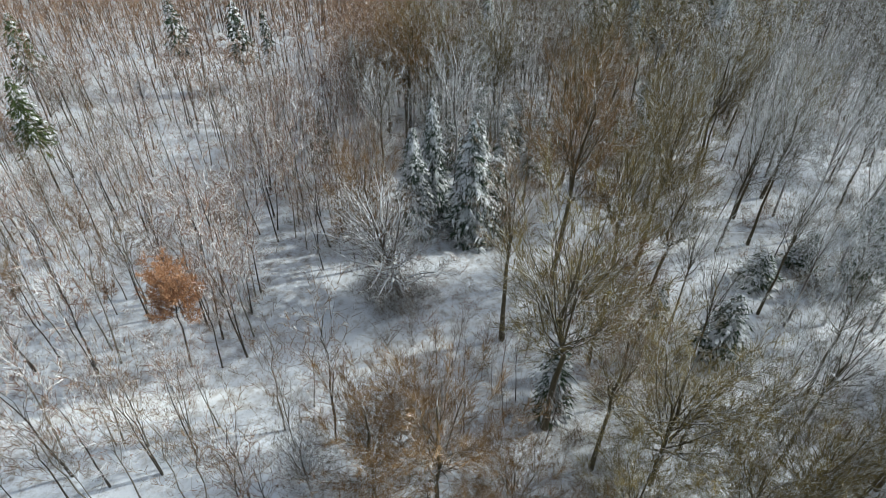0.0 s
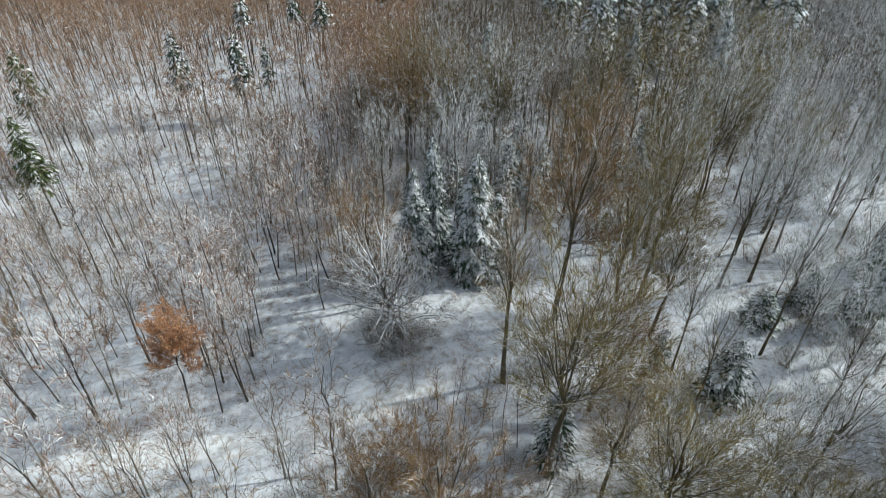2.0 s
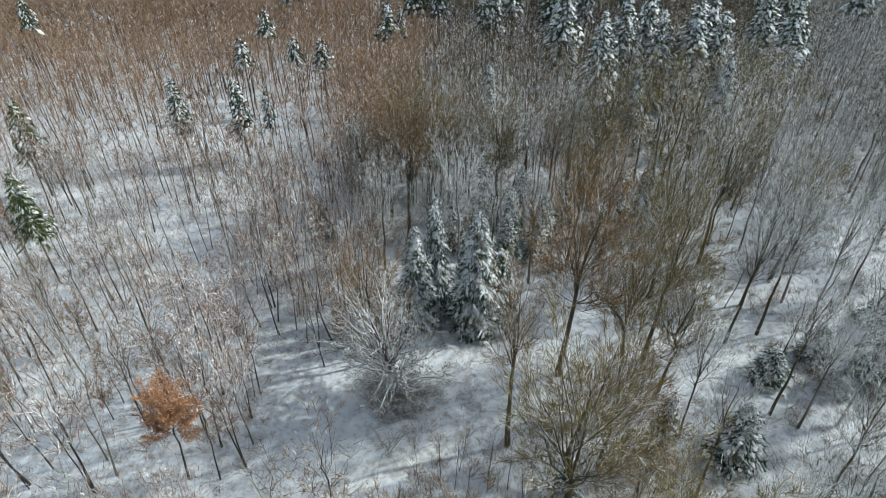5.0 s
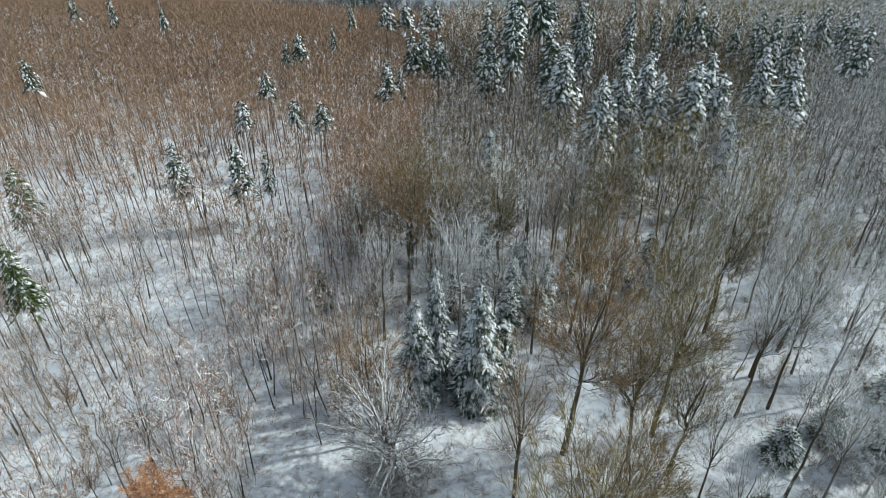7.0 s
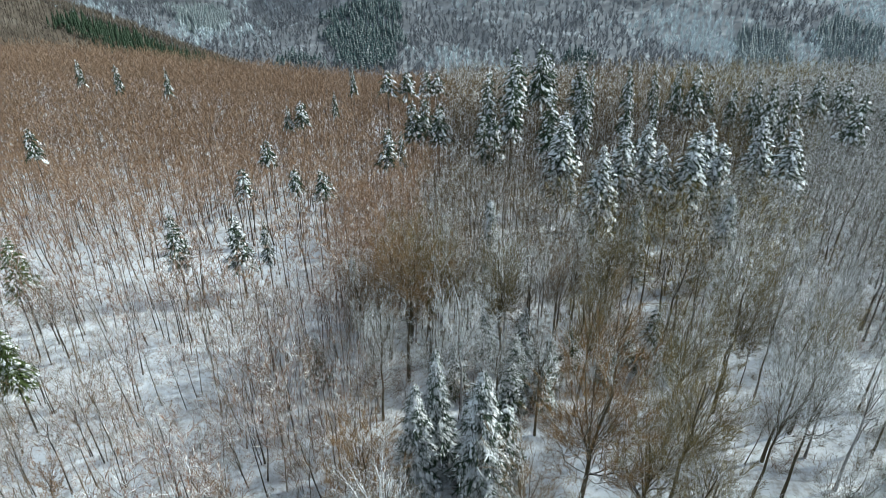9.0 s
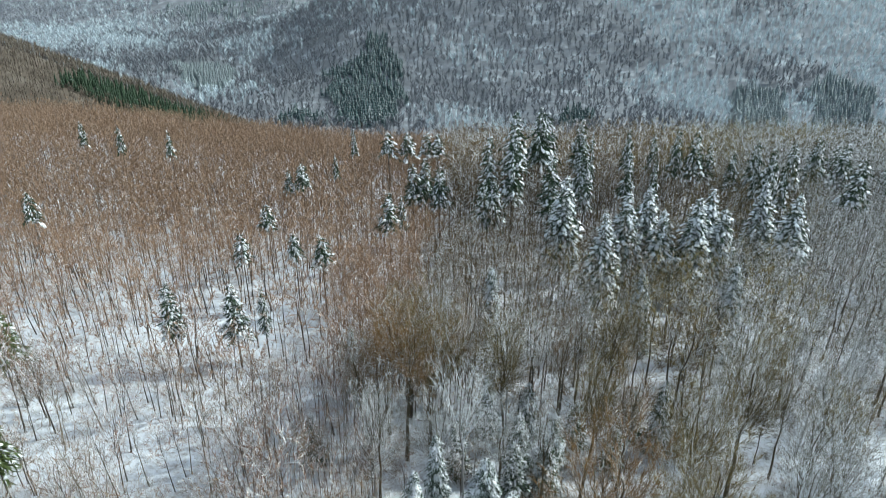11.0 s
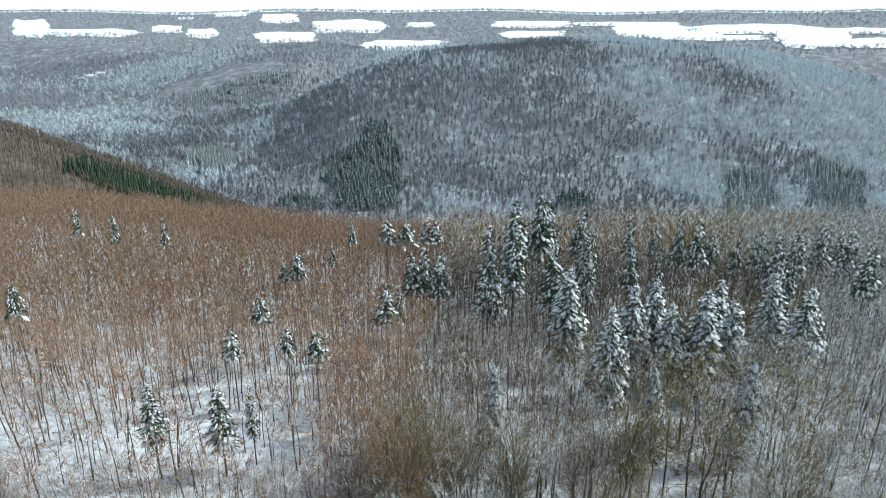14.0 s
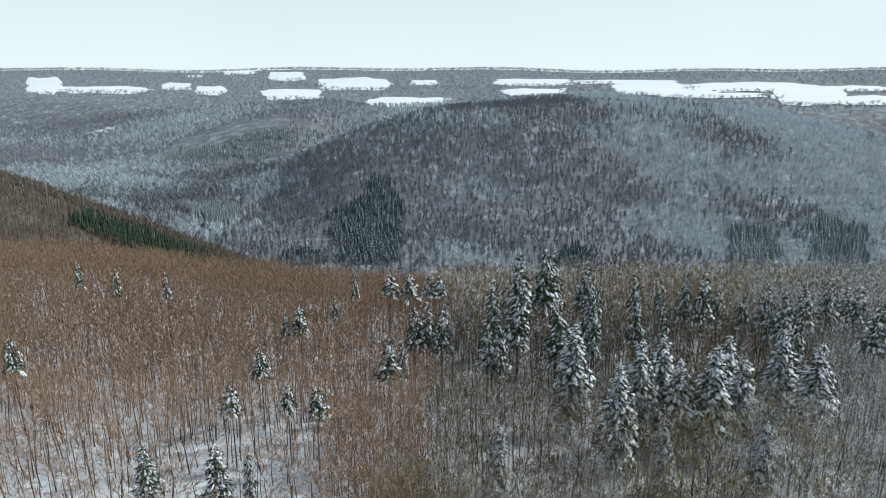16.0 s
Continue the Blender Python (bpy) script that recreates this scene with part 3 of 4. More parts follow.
# ---- spruces and firs: place, top height, crown radius ----
SPRUCES = [
    # beside the track
    (-1.3, 70.5, 21.0, 2.8), (-3.6, 67.5, 18.6, 3.1), (3.9, 67.0, 21.0, 4.1), (6.9, 69.0, 14.0, 3.0),
    (37.6, 57.6, 8.6, 2.6), (29.9, 47.0, 12.3, 3.2), (21.5, 46.0, 15.0, 2.0), (50.5, 58.0, 13.5, 3.4),
    (44.5, 61.0, 9.0, 2.4), (10.8, 39.5, 15.0, 2.3), (55.0, 66.0, 11.0, 3.0), (29.6, 88.8, 14.0, 2.2), (32.5, 87.0, 10.5, 2.2),
    (8.5, 80.0, 11.0, 2.4), (13.0, 81.0, 10.0, 2.3), (1.5, 84.0, 12.5, 2.0),
    (9.5, 84.0, 12.5, 2.2), (14.5, 85.5, 11.0, 2.2), (18.0, 89.0, 10.5, 2.2), (11.5, 91.0, 12.0, 2.2), (6.0, 93.0, 12.0, 2.2), (22.5, 85.0, 9.5, 2.2), (26.5, 91.0, 11.0, 2.2),
    # among the young beeches
    (-36.1, 112.7, 15.6, 2.4), (-46.3, 111.4, 16.8, 2.2), (-32.0, 115.7, 13.4, 1.3), (-41.0, 136.2, 13.9, 1.7), (-30.8, 137.8, 13.1, 1.6),
    (-24.7, 134.7, 14.0, 1.9), (-40.5, 155.0, 12.5, 1.8), (-38.7, 186.8, 11.2, 2.2), (-13.4, 161.0, 12.9, 2.4), (-14.8, 102.3, 14.2, 2.2), (-12.9, 101.5, 13.2, 1.7),
    (-8.5, 181.8, 13.0, 2.6), (-5.4, 183.1, 13.8, 2.7), (-1.5, 180.0, 12.6, 2.5), (-85.0, 215.0, 12.0, 2.3), (-98.7, 212.4, 14.0, 2.3), (-115.0, 222.0, 13.0, 2.3),
    (-29.0, 222.0, 10.4, 2.0), (-18.5, 226.0, 8.2, 2.6), (-12.2, 227.0, 7.6, 2.8), (-6.0, 231.0, 6.4, 2.6), (-2.5, 232.0, 6.0, 2.4), (-31.2, 197.0, 10.5, 1.6), (-42.5, 187.0, 9.6, 1.3), (-10.6, 165.0, 10.5, 1.3), (-91.0, 151.0, 17.0, 1.7), (-18.4, 86.0, 11.0, 2.2),
    # the tall stand
    (11.3, 182.3, 20.4, 3.2), (20.5, 205.0, 21.0, 3.6), (17.8, 183.0, 20.6, 3.8), (28.5, 210.0, 20.5, 3.6), (31.2, 214.0, 18.0, 3.2), (26.5, 174.0, 17.8, 3.8),
    (26.4, 153.2, 20.0, 3.4), (9.5, 172.0, 11.8, 3.0), (12.3, 170.0, 12.4, 2.8), (41.0, 212.0, 16.2, 3.2), (39.7, 190.5, 18.9, 1.6), (37.0, 189.0, 18.0, 2.7), (37.0, 182.0, 14.6, 2.7), (8.2, 121.5, 14.0, 3.2),
    (30.5, 132.5, 20.2, 3.0), (37.2, 142.5, 20.6, 3.2), (42.6, 145.7, 20.2, 3.2), (44.4, 140.8, 17.2, 3.2), (34.2, 117.5, 15.8, 2.8),
    (51.5, 141.5, 19.6, 3.6), (58.2, 151.5, 17.8, 3.4), (57.8, 143.0, 16.4, 3.4), (49.4, 116.0, 17.8, 3.2), (71.0, 154.5, 18.0, 3.2), (71.5, 141.5, 20.4, 3.4),
    # along the far edge of the shoulder
    (56.8, 216.0, 12.2, 2.4), (64.5, 215.5, 11.0, 2.4), (66.5, 201.0, 17.4, 2.6), (71.5, 200.0, 16.4, 3.4), (56.5, 187.0, 12.2, 1.9), (78.0, 205.0, 11.0, 2.6), (83.0, 200.0, 10.5, 2.4), (48.6, 184.7, 15.0, 2.4),
    (88.6, 199.0, 13.8, 2.8), (85.2, 182.0, 17.0, 3.0), (97.5, 195.5, 14.2, 3.2), (108.5, 203.0, 14.0, 3.6), (112.3, 195.7, 14.0, 3.4), (103.5, 173.4, 17.0, 3.2), (118.0, 209.0, 9.0, 3.2),
    (126.0, 190.0, 12.0, 3.2), (133.0, 205.0, 9.0, 3.0), (82.5, 184.0, 14.6, 1.6), (87.0, 178.0, 13.2, 1.8),
]
GREENS = [(-54.0, 76.0, 20.6, 2.3), (-66.6, 100.0, 18.6, 2.6)]


def build_spruces():
    slim = [spruce("snowy_spruce", 20 + k, needles_dusted, height=20.0, radius=3.4, bare=0.04, tiers=44, droop=0.85 + 0.1 * k, snowy=1.4, full=13.0, top=1.0, shag=0.6, pads=4, clump=0.5, slim=0.6) for k in range(3)]
    tall = [spruce("tall_spruce", 30 + k, height=26.0, radius=3.9, bare=0.14, tiers=36, droop=0.5, snowy=1.5, full=9.0, top=0.55, shag=0.35, pads=3, clump=1.05) for k in range(3)]
    small = [spruce("young_spruce", 40 + k, height=10.0, radius=2.4, bare=0.04, tiers=22, droop=0.5, snowy=1.3, full=11.0, top=1.0, shag=0.25, pads=4, clump=0.6, slim=0.7) for k in range(3)]
    peak = [spruce("thicket_spruce", 60 + k, height=15.0, radius=2.3, bare=0.40, tiers=17, droop=0.45, snowy=1.1, full=9.0, top=0.9) for k in range(3)]
    tip = [spruce("thicket_spruce", 68 + k, height=15.0, radius=3.0, bare=0.70, tiers=9, droop=0.45, snowy=1.1, full=8.0, top=0.9) for k in range(3)]
    high_peak = [spruce("thicket_spruce", 64 + k, height=15.0, radius=2.6, bare=0.52, tiers=13, droop=0.45, snowy=1.05, full=9.0, top=0.8) for k in range(3)]
    for k, (x, y, top, r) in enumerate(SPRUCES):
        h = top - float(land(x, y))
        if x > -1 and y > 158:
            kind, full, wide, group = (high_peak if y > 195 or x > 45 else peak)[k % 3], 15.0, 2.3, "spruces above the bare wood"
            what = "spruce crown rising dark and snow-dusted above bare trees"
        elif x < -1 and y > 105:
            kind, full, wide, group = (peak if y < 128 else high_peak if y < 200 and x > -20 else tip)[k % 3], 15.0, 2.2, "spruces in the thicket"
            what = "spruce crown rising snow-dusted out of young beeches"
        elif h > 20:
            kind, full, wide, what, group = tall[k % 3], 26.0, 3.9, "tall spruce laden with snow above bare trees", "tall spruces"
        elif h > 13:
            kind, full, wide, what, group = slim[k % 3], 20.0, 3.4, "snow-laden spruce standing among bare trees", "snowy spruces"
        else:
            kind, full, wide, what, group = small[k % 3], 10.0, 2.4, "young spruce bent under fresh snow", "young spruces"
        size = h / full
        r *= 0.55 if x < -20 and y > 190 else 1.15 if x > 8 and 110 < y < 158 else 0.85 if x > 45 and y > 178 else 1.0
        plant(kind, x, y, k * 77.0, size, what, "spruce", group, (r / wide) / size)
        taken.append((x, y))
    green = spruce("green_pine", 50, needles_green, height=16.0, radius=3.4, bare=0.45, tiers=16, droop=0.4, snowy=0.55, full=10.0)
    for k, (x, y, top, r) in enumerate(GREENS):
        h = top - float(land(x, y))
        plant(green, x, y, k * 131.0, h / 16.0, "green pine with little snow on it", "pine", "green pines", r / 3.2 * 16.0 / h)
        taken.append((x, y))
    for kind in (*slim, *tall, *small, *peak, *high_peak, *tip, green):
        forget(kind)


build_spruces()


# ---- bare trees that stand near ----
def build_near_trees():
    group_big, group_young = "tall bare trees by the track", "young bare trees on the slope"
    big = [bare_tree("bare_tree", 100, bark_lined, twig_brown, height=27.0, girth=0.27, limb=1.0, crown_from=0.40, spread=4.4, limbs=24, subs=8, twigs=9, twig_w=0.034, twig_len=1.25, arch=0.85, fan=0.5, start=0.65),
           bare_tree("bare_tree", 101, bark_lined, twig_fan, height=27.0, girth=0.29, limb=1.0, crown_from=0.36, spread=5.8, limbs=36, subs=9, twigs=11, twig_w=0.038, twig_len=1.35, arch=0.88, fan=0.48, start=0.65),
           bare_tree("bare_tree", 102, bark_lined, twig_olive, height=29.0, girth=0.30, limb=1.15, crown_from=0.38, spread=5.4, limbs=36, subs=9, twigs=11, twig_w=0.04, twig_len=1.4, arch=0.95, fan=0.45, start=0.6),
           bare_tree("bare_tree", 103, bark_snowy, twig_grey, height=23.0, girth=0.18, limb=1.3, crown_from=0.36, spread=4.3, limbs=20, subs=8, twigs=7, twig_w=0.034, twig_len=1.2, arch=0.8, fan=0.55),
           bare_tree("bare_tree", 104, bark_lined, twig_grey, height=24.0, girth=0.18, limb=1.2, crown_from=0.40, spread=4.2, limbs=18, subs=8, twigs=7, twig_w=0.034, twig_len=1.2, arch=0.85, fan=0.55)]
    broom = [bare_tree("bushy_bare_tree", 110, bark_lined, twig_fan, height=22.0, girth=0.22, crown_from=0.22, spread=6.2, limbs=40, subs=10, twigs=13, twig_w=0.036, twig_len=1.2, limb=1.0, arch=0.9, fan=0.5, start=0.55),
             bare_tree("bushy_bare_tree", 111, bark_lined, twig_olive, height=23.0, girth=0.24, crown_from=0.22, spread=6.6, limbs=40, subs=10, twigs=13, twig_w=0.036, twig_len=1.25, limb=1.2, arch=0.9, fan=0.48, start=0.55)]
    far_broom = bare_tree("bushy_bare_tree", 112, bark_rimed, twig_dark, height=22.0, girth=0.22, crown_from=0.12, spread=5.6, limbs=34, subs=8, twigs=9, twig_w=0.046, twig_len=1.3, arch=0.92, fan=0.45, fine=1, start=0.6)
    white = bare_tree("snowy_bare_tree", 120, bark_snowy, twig_snowline, height=19.0, girth=0.34, limb=2.0, crown_from=0.05, spread=6.8, limbs=50, subs=9, twigs=8, arch=0.6, twig_w=0.05, twig_len=0.9, start=0.6)
    young = [bare_tree("young_bare_tree", 130 + k, (bark_dark, bark_grey)[k % 2], (twig_red, twig_red, twig_brown, twig_brown, twig_red)[k], height=(15, 16, 14, 17, 12)[k], girth=0.08, crown_from=0.34,
                       spread=(2.3, 2.6, 2.3, 2.7, 2.1)[k], limbs=11, subs=4, twigs=5, twig_len=0.9, twig_w=0.042, lean=0.05, detail=1, fine=1, arch=0.85) for k in range(5)]
    rust = bare_tree("rust_leaved_tree", 140, bark_dark, leaf_rust, height=16.0, girth=0.13, crown_from=0.5, spread=2.7, limbs=28, subs=10, twigs=16, twig_len=0.5, twig_w=0.085, arch=0.75, fan=0.9)

    leafy = bare_tree("leafy_young_tree", 145, bark_dark, leaf_beech, height=13.0, girth=0.09, crown_from=0.25, spread=2.2, limbs=16, subs=8, twigs=14, twig_len=0.3, twig_w=0.09)

    def put(kind, x, y, top, what, group, wide=1.0, full=27.0, tilt=(0.0, 0.0)):
        size = (top - float(land(x, y))) / full
        ob = plant(kind, x, y, (x * 37 + y * 91) % 360, size, what, "tree", group, wide)
        if tilt != (0.0, 0.0):
            ob.rotation_euler = (radians(tilt[0]), radians(tilt[1]), 0.0)
        elif full < 18:
            ob.rotation_euler = (radians(rng.normal(0, 2.5)), radians(rng.normal(0, 2.5)), ob.rotation_euler.z)
        taken.append((x, y))

    tall_label = "tall bare tree with snow-dusted branches"
    for kind, full, x, y, top in [
            (0, 27, 6.6, 48.5, 29.8), (1, 27, 13.3, 58.5, 33.0), (2, 29, 10.1, 37.5, 34.0), (0, 27, 13.8, 32.8, 25.0), (4, 24, 37.1, 41.3, 25.0),
            (4, 24, 35.0, 64.0, 26.5), (4, 24, 39.4, 65.3, 26.9), (3, 23, 38.6, 50.8, 22.5), (4, 24, 36.1, 52.5, 24.4), (3, 23, 43.0, 51.0, 22.0),
            (2, 29, 20.0, 56.0, 27.0), (2, 29, 24.0, 61.0, 28.0), (3, 23, 47.5, 58.5, 25.0), (3, 23, 46.0, 66.0, 26.0),
            (4, 24, -8.6, 78.5, 24.0), (1, 27, -5.6, 87.0, 26.0), (2, 29, -2.5, 90.5, 25.0), (0, 27, 1.5, 92.0, 24.0), (1, 27, -8.5, 92.5, 24.0), (0, 27, -11.5, 88.0, 22.0), (2, 29, -5.5, 97.0, 24.0), (4, 24, 0.5, 97.5, 24.0), (3, 23, 9.0, 93.5, 24.0),
            (0, 27, 15.5, 90.0, 24.0), (2, 29, 23.3, 96.0, 24.5), (2, 29, 27.5, 72.0, 26.0), (0, 27, 22.0, 80.0, 24.0), (3, 23, 31.0, 76.0, 24.0), (2, 29, 36.5, 80.0, 25.0)]:
        put(big[kind], x, y, top, tall_label, group_big, full=full)
    # The five at x 46 to 66 are unseen, added to cast shade leftwards.
    for kind, full, x, y, top in [(0, 22, -0.3, 28.6, 22.5), (0, 22, -5.8, 29.5, 20.5), (1, 23, 19.0, 31.5, 25.0), (1, 23, 29.5, 27.5, 22.0), (1, 23, 24.0, 25.5, 20.0), (1, 23, 22.5, 35.0, 15.0), (1, 23, 15.0, 24.5, 19.0), (1, 23, 36.0, 23.5, 21.0), (0, 22, 5.5, 26.0, 17.0), (1, 23, 55.0, 38.0, 24.0), (1, 23, 60.0, 45.0, 25.0), (1, 23, 51.0, 31.0, 23.0), (1, 23, 66.0, 39.0, 25.0), (1, 23, 46.0, 24.0, 22.0), (1, 23, 29.0, 20.0, 19.0), (0, 22, 10.0, 22.0, 16.0), (0, 22, 15.5, 45.0, 22.0)]:
        put(broom[kind], x, y, top, "spreading bare tree with a dense brown crown", "bushy bare trees", 1.2, full=full)
    put(white, -4.8, 55.2, 22.6, "leaning bare tree with snow on every limb", "snowy bare trees", full=19.0, tilt=(12.0, -8.0))
    put(broom[0], -8.5, 60.5, 21.0, "spreading bare tree with a dense brown crown", "bushy bare trees", full=22.0)
    put(white, -9.3, 80.0, 19.5, "bare tree with snow on every drooping limb", "snowy bare trees", 0.7, full=20.0)
    put(white, -11.0, 29.0, 18.0, "bare tree with snow on every drooping limb", "snowy bare trees", 0.6, full=20.0)
    for x, y, top in [(-54.0, 72.4, 14.0), (-62.0, 97.0, 15.0), (-6.5, 103.0, 19.0), (-3.0, 99.0, 20.0), (-10.5, 99.5, 16.0), (-0.5, 106.0, 19.0), (-8.0, 110.0, 17.0), (3.5, 101.0, 20.0), (-3.5, 112.0, 17.0)]:
        put(far_broom, x, y, top, "spreading bare tree with a dense brown crown", "bushy bare trees", 0.8, full=22.0)
    put(young[1], -30.9, 80.0, 20.0, "dark bare tree forking low over open snow", group_young, 1.3, 16)
    put(rust, -26.4, 44.6, 18.6, "slender tree holding rust-brown dead leaves", "leafy young trees", full=16.0)
    for x, y, top in [(-25.3, 62.9, 10.6), (-47.5, 52.0, 11.0), (-57.0, 66.0, 14.0), (-44.0, 62.5, 13.0), (-37.0, 52.0, 11.5), (-60.0, 80.0, 14.0), (-12.8, 62.5, 10.0)]:
        put(leafy, x, y, top, "young beech holding pale brown leaves", "leafy young trees", full=13.0)
    left = 0
    tries = 0
    while left < 165 and tries < 9000:
        tries += 1
        y = rng.uniform(26, 97)
        x = rng.uniform(-26 - 0.62 * y, -9.0 - 0.02 * y)
        if not free(x, y, 2.3) or abs(y - track_y(x)) < 3.0 or (x > -19 and 40 < y < 60) or (-38 < x < -27 and 68 < y < 80) or math.sin(x * 0.31 + 1.0) * math.sin(y * 0.23 + 0.4) > 0.55:
            continue
        k = int(rng.integers(0, 5))
        h = rng.uniform(12.5, 18.5)
        if rng.random() < 0.3:
            j = int(rng.integers(0, 5))
            put(young[j], x + rng.uniform(-0.7, 0.7), y + rng.uniform(-0.7, 0.7), float(land(x, y)) + h * rng.uniform(0.7, 0.95), "slender bare tree sharing a clump of stems", group_young, 0.9, (15, 16, 14, 17, 12)[j])
        put(young[k], x, y, float(land(x, y)) + h, "slender bare tree with reddish twigs in snow" if k not in (2,) else "slender bare tree with pale twigs in snow", group_young, rng.uniform(0.85, 1.2), (15, 16, 14, 17, 12)[k])
        left += 1
    more, tries = 0, 0
    while more < 45 and tries < 4000:
        tries += 1
        y = rng.uniform(62, 97)
        x = rng.uniform(-34, -9.0)
        if not free(x, y, 1.7) or abs(y - track_y(x)) < 3.0 or (-38 < x < -27 and 68 < y < 80):
            continue
        k = int(rng.integers(0, 5))
        put(young[k], x, y, float(land(x, y)) + rng.uniform(12, 17), "slender bare tree with reddish twigs in snow" if k not in (2,) else "slender bare tree with pale twigs in snow", group_young, rng.uniform(0.85, 1.2), (15, 16, 14, 17, 12)[k])
        more += 1
    right, tries = 0, 0
    while right < 44 and tries < 6000:
        tries += 1
        y = rng.uniform(28, 97)
        x = rng.uniform(-9.0 if y > 72 else 22.0, 22 + 0.60 * y)
        if not free(x, y, 4.2) or abs(y - track_y(x)) < 3.2 or (26 < x < 48 and 34 < y < 62):
            continue
        k = int(rng.choice((3, 4, 3, 4, 2)))
        put(big[k], x, y, float(land(x, y)) + rng.uniform(18, 25), tall_label, group_big, rng.uniform(0.8, 1.1), (27, 27, 29, 23, 24)[k])
        right += 1
    front, tries = 0, 0
    while front < 26 and tries < 4000:
        tries += 1
        x, y = rng.uniform(-6, 10), rng.uniform(30, 46)
        if not free(x, y, 1.5) or abs(y - track_y(x)) < 2.2:
            continue
        put(young[int(rng.integers(0, 5))], x, y, float(land(x, y)) + rng.uniform(7, 12), "thin bare sapling beside the track", "saplings by the track", 0.8, 15)
        front += 1
    under, tries = 0, 0
    while under < 38 and tries < 4000:
        tries += 1
        y = rng.uniform(30, 97)
        x = rng.uniform(-6 if y > 74 else 16.0, 22 + 0.60 * y)
        if not free(x, y, 2.0) or abs(y - track_y(x)) < 2.6 or (26 < x < 46 and 36 < y < 61):
            continue
        put(young[int(rng.choice((2, 2, 3, 1)))], x, y, float(land(x, y)) + rng.uniform(6, 13), "slim bare understorey tree dusted with snow", "understorey trees", rng.uniform(0.9, 1.4), 15)
        under += 1
    for kind in (*big, *broom, far_broom, white, *young, rust, leafy):
        forget(kind)


build_near_trees()


# ---- woods past the near trees, joined ----
def scatter(template, x, y, turn, size, wide, sink=0.0):
    """Template triangles repeated at many places, as one pair of arrays."""
    v, f = template
    c, s = np.cos(turn)[:, None], np.sin(turn)[:, None]
    vx, vy, vz = v[:, 0], v[:, 1], v[:, 2]
    z = land(x, y) - sink
    out = np.empty((len(x), len(v), 3), np.float32)
    w = (size * wide)[:, None]
    out[:, :, 0] = x[:, None] + w * (c * vx - s * vy)
    out[:, :, 1] = y[:, None] + w * (s * vx + c * vy)
    out[:, :, 2] = z[:, None] + size[:, None] * vz
    tri = (np.arange(len(x), dtype=np.int32)[:, None, None] * len(v) + f[None]).reshape(-1, 3)
    return out.reshape(-1, 3), tri


def woods(name, label, templates, mats, x, y, size, wide):
    """One object of many trees; each template is (wood, twigs)."""
    pick = rng.integers(0, len(templates), len(x))
    turn = rng.uniform(0, 6.28, len(x))
    root = new(name)
    tagged(root, label, "woods", kind="stuff")
    for p, (what, mat) in enumerate(mats):
        pile = Pile()
        for k, tpl in enumerate(templates):
            m = pick == k
            if m.any():
                pile.add(*scatter(tpl[p], x[m], y[m], turn[m], size[m], wide[m]))
        tagged(part(what, mesh_of(what, *pile.arrays(), mat), root), kind="stuff")


def spread_out(n, x0, x1, y0, y1, gap, keep):
    """Random places at least about a gap apart."""
    x, y = rng.uniform(x0, x1, n), rng.uniform(y0, y1, n)
    cell = np.floor(x / gap).astype(np.int64) * 1000003 + np.floor(y / gap).astype(np.int64)
    _, first = np.unique(cell, return_index=True)
    x, y = x[first], y[first]
    ok = keep(x, y)
    return x[ok], y[ok]


def clear_of_spruces(x, y, gap=1.6):
    """Off the spruces, and not crowding them on their open, sloping side."""
    ok = np.ones(len(x), bool)
    for a, b, _, r in SPRUCES:
        ok &= ((x - a) ** 2 + (y - b) ** 2 > gap * gap) & ~((np.abs(x - a) < r * 1.1) & (y < b + 1) & (y > b - ((6 if b < 140 else 3) if a < -1 else 9 if b < 160 else 4 if b < 195 else 2)))
    return ok


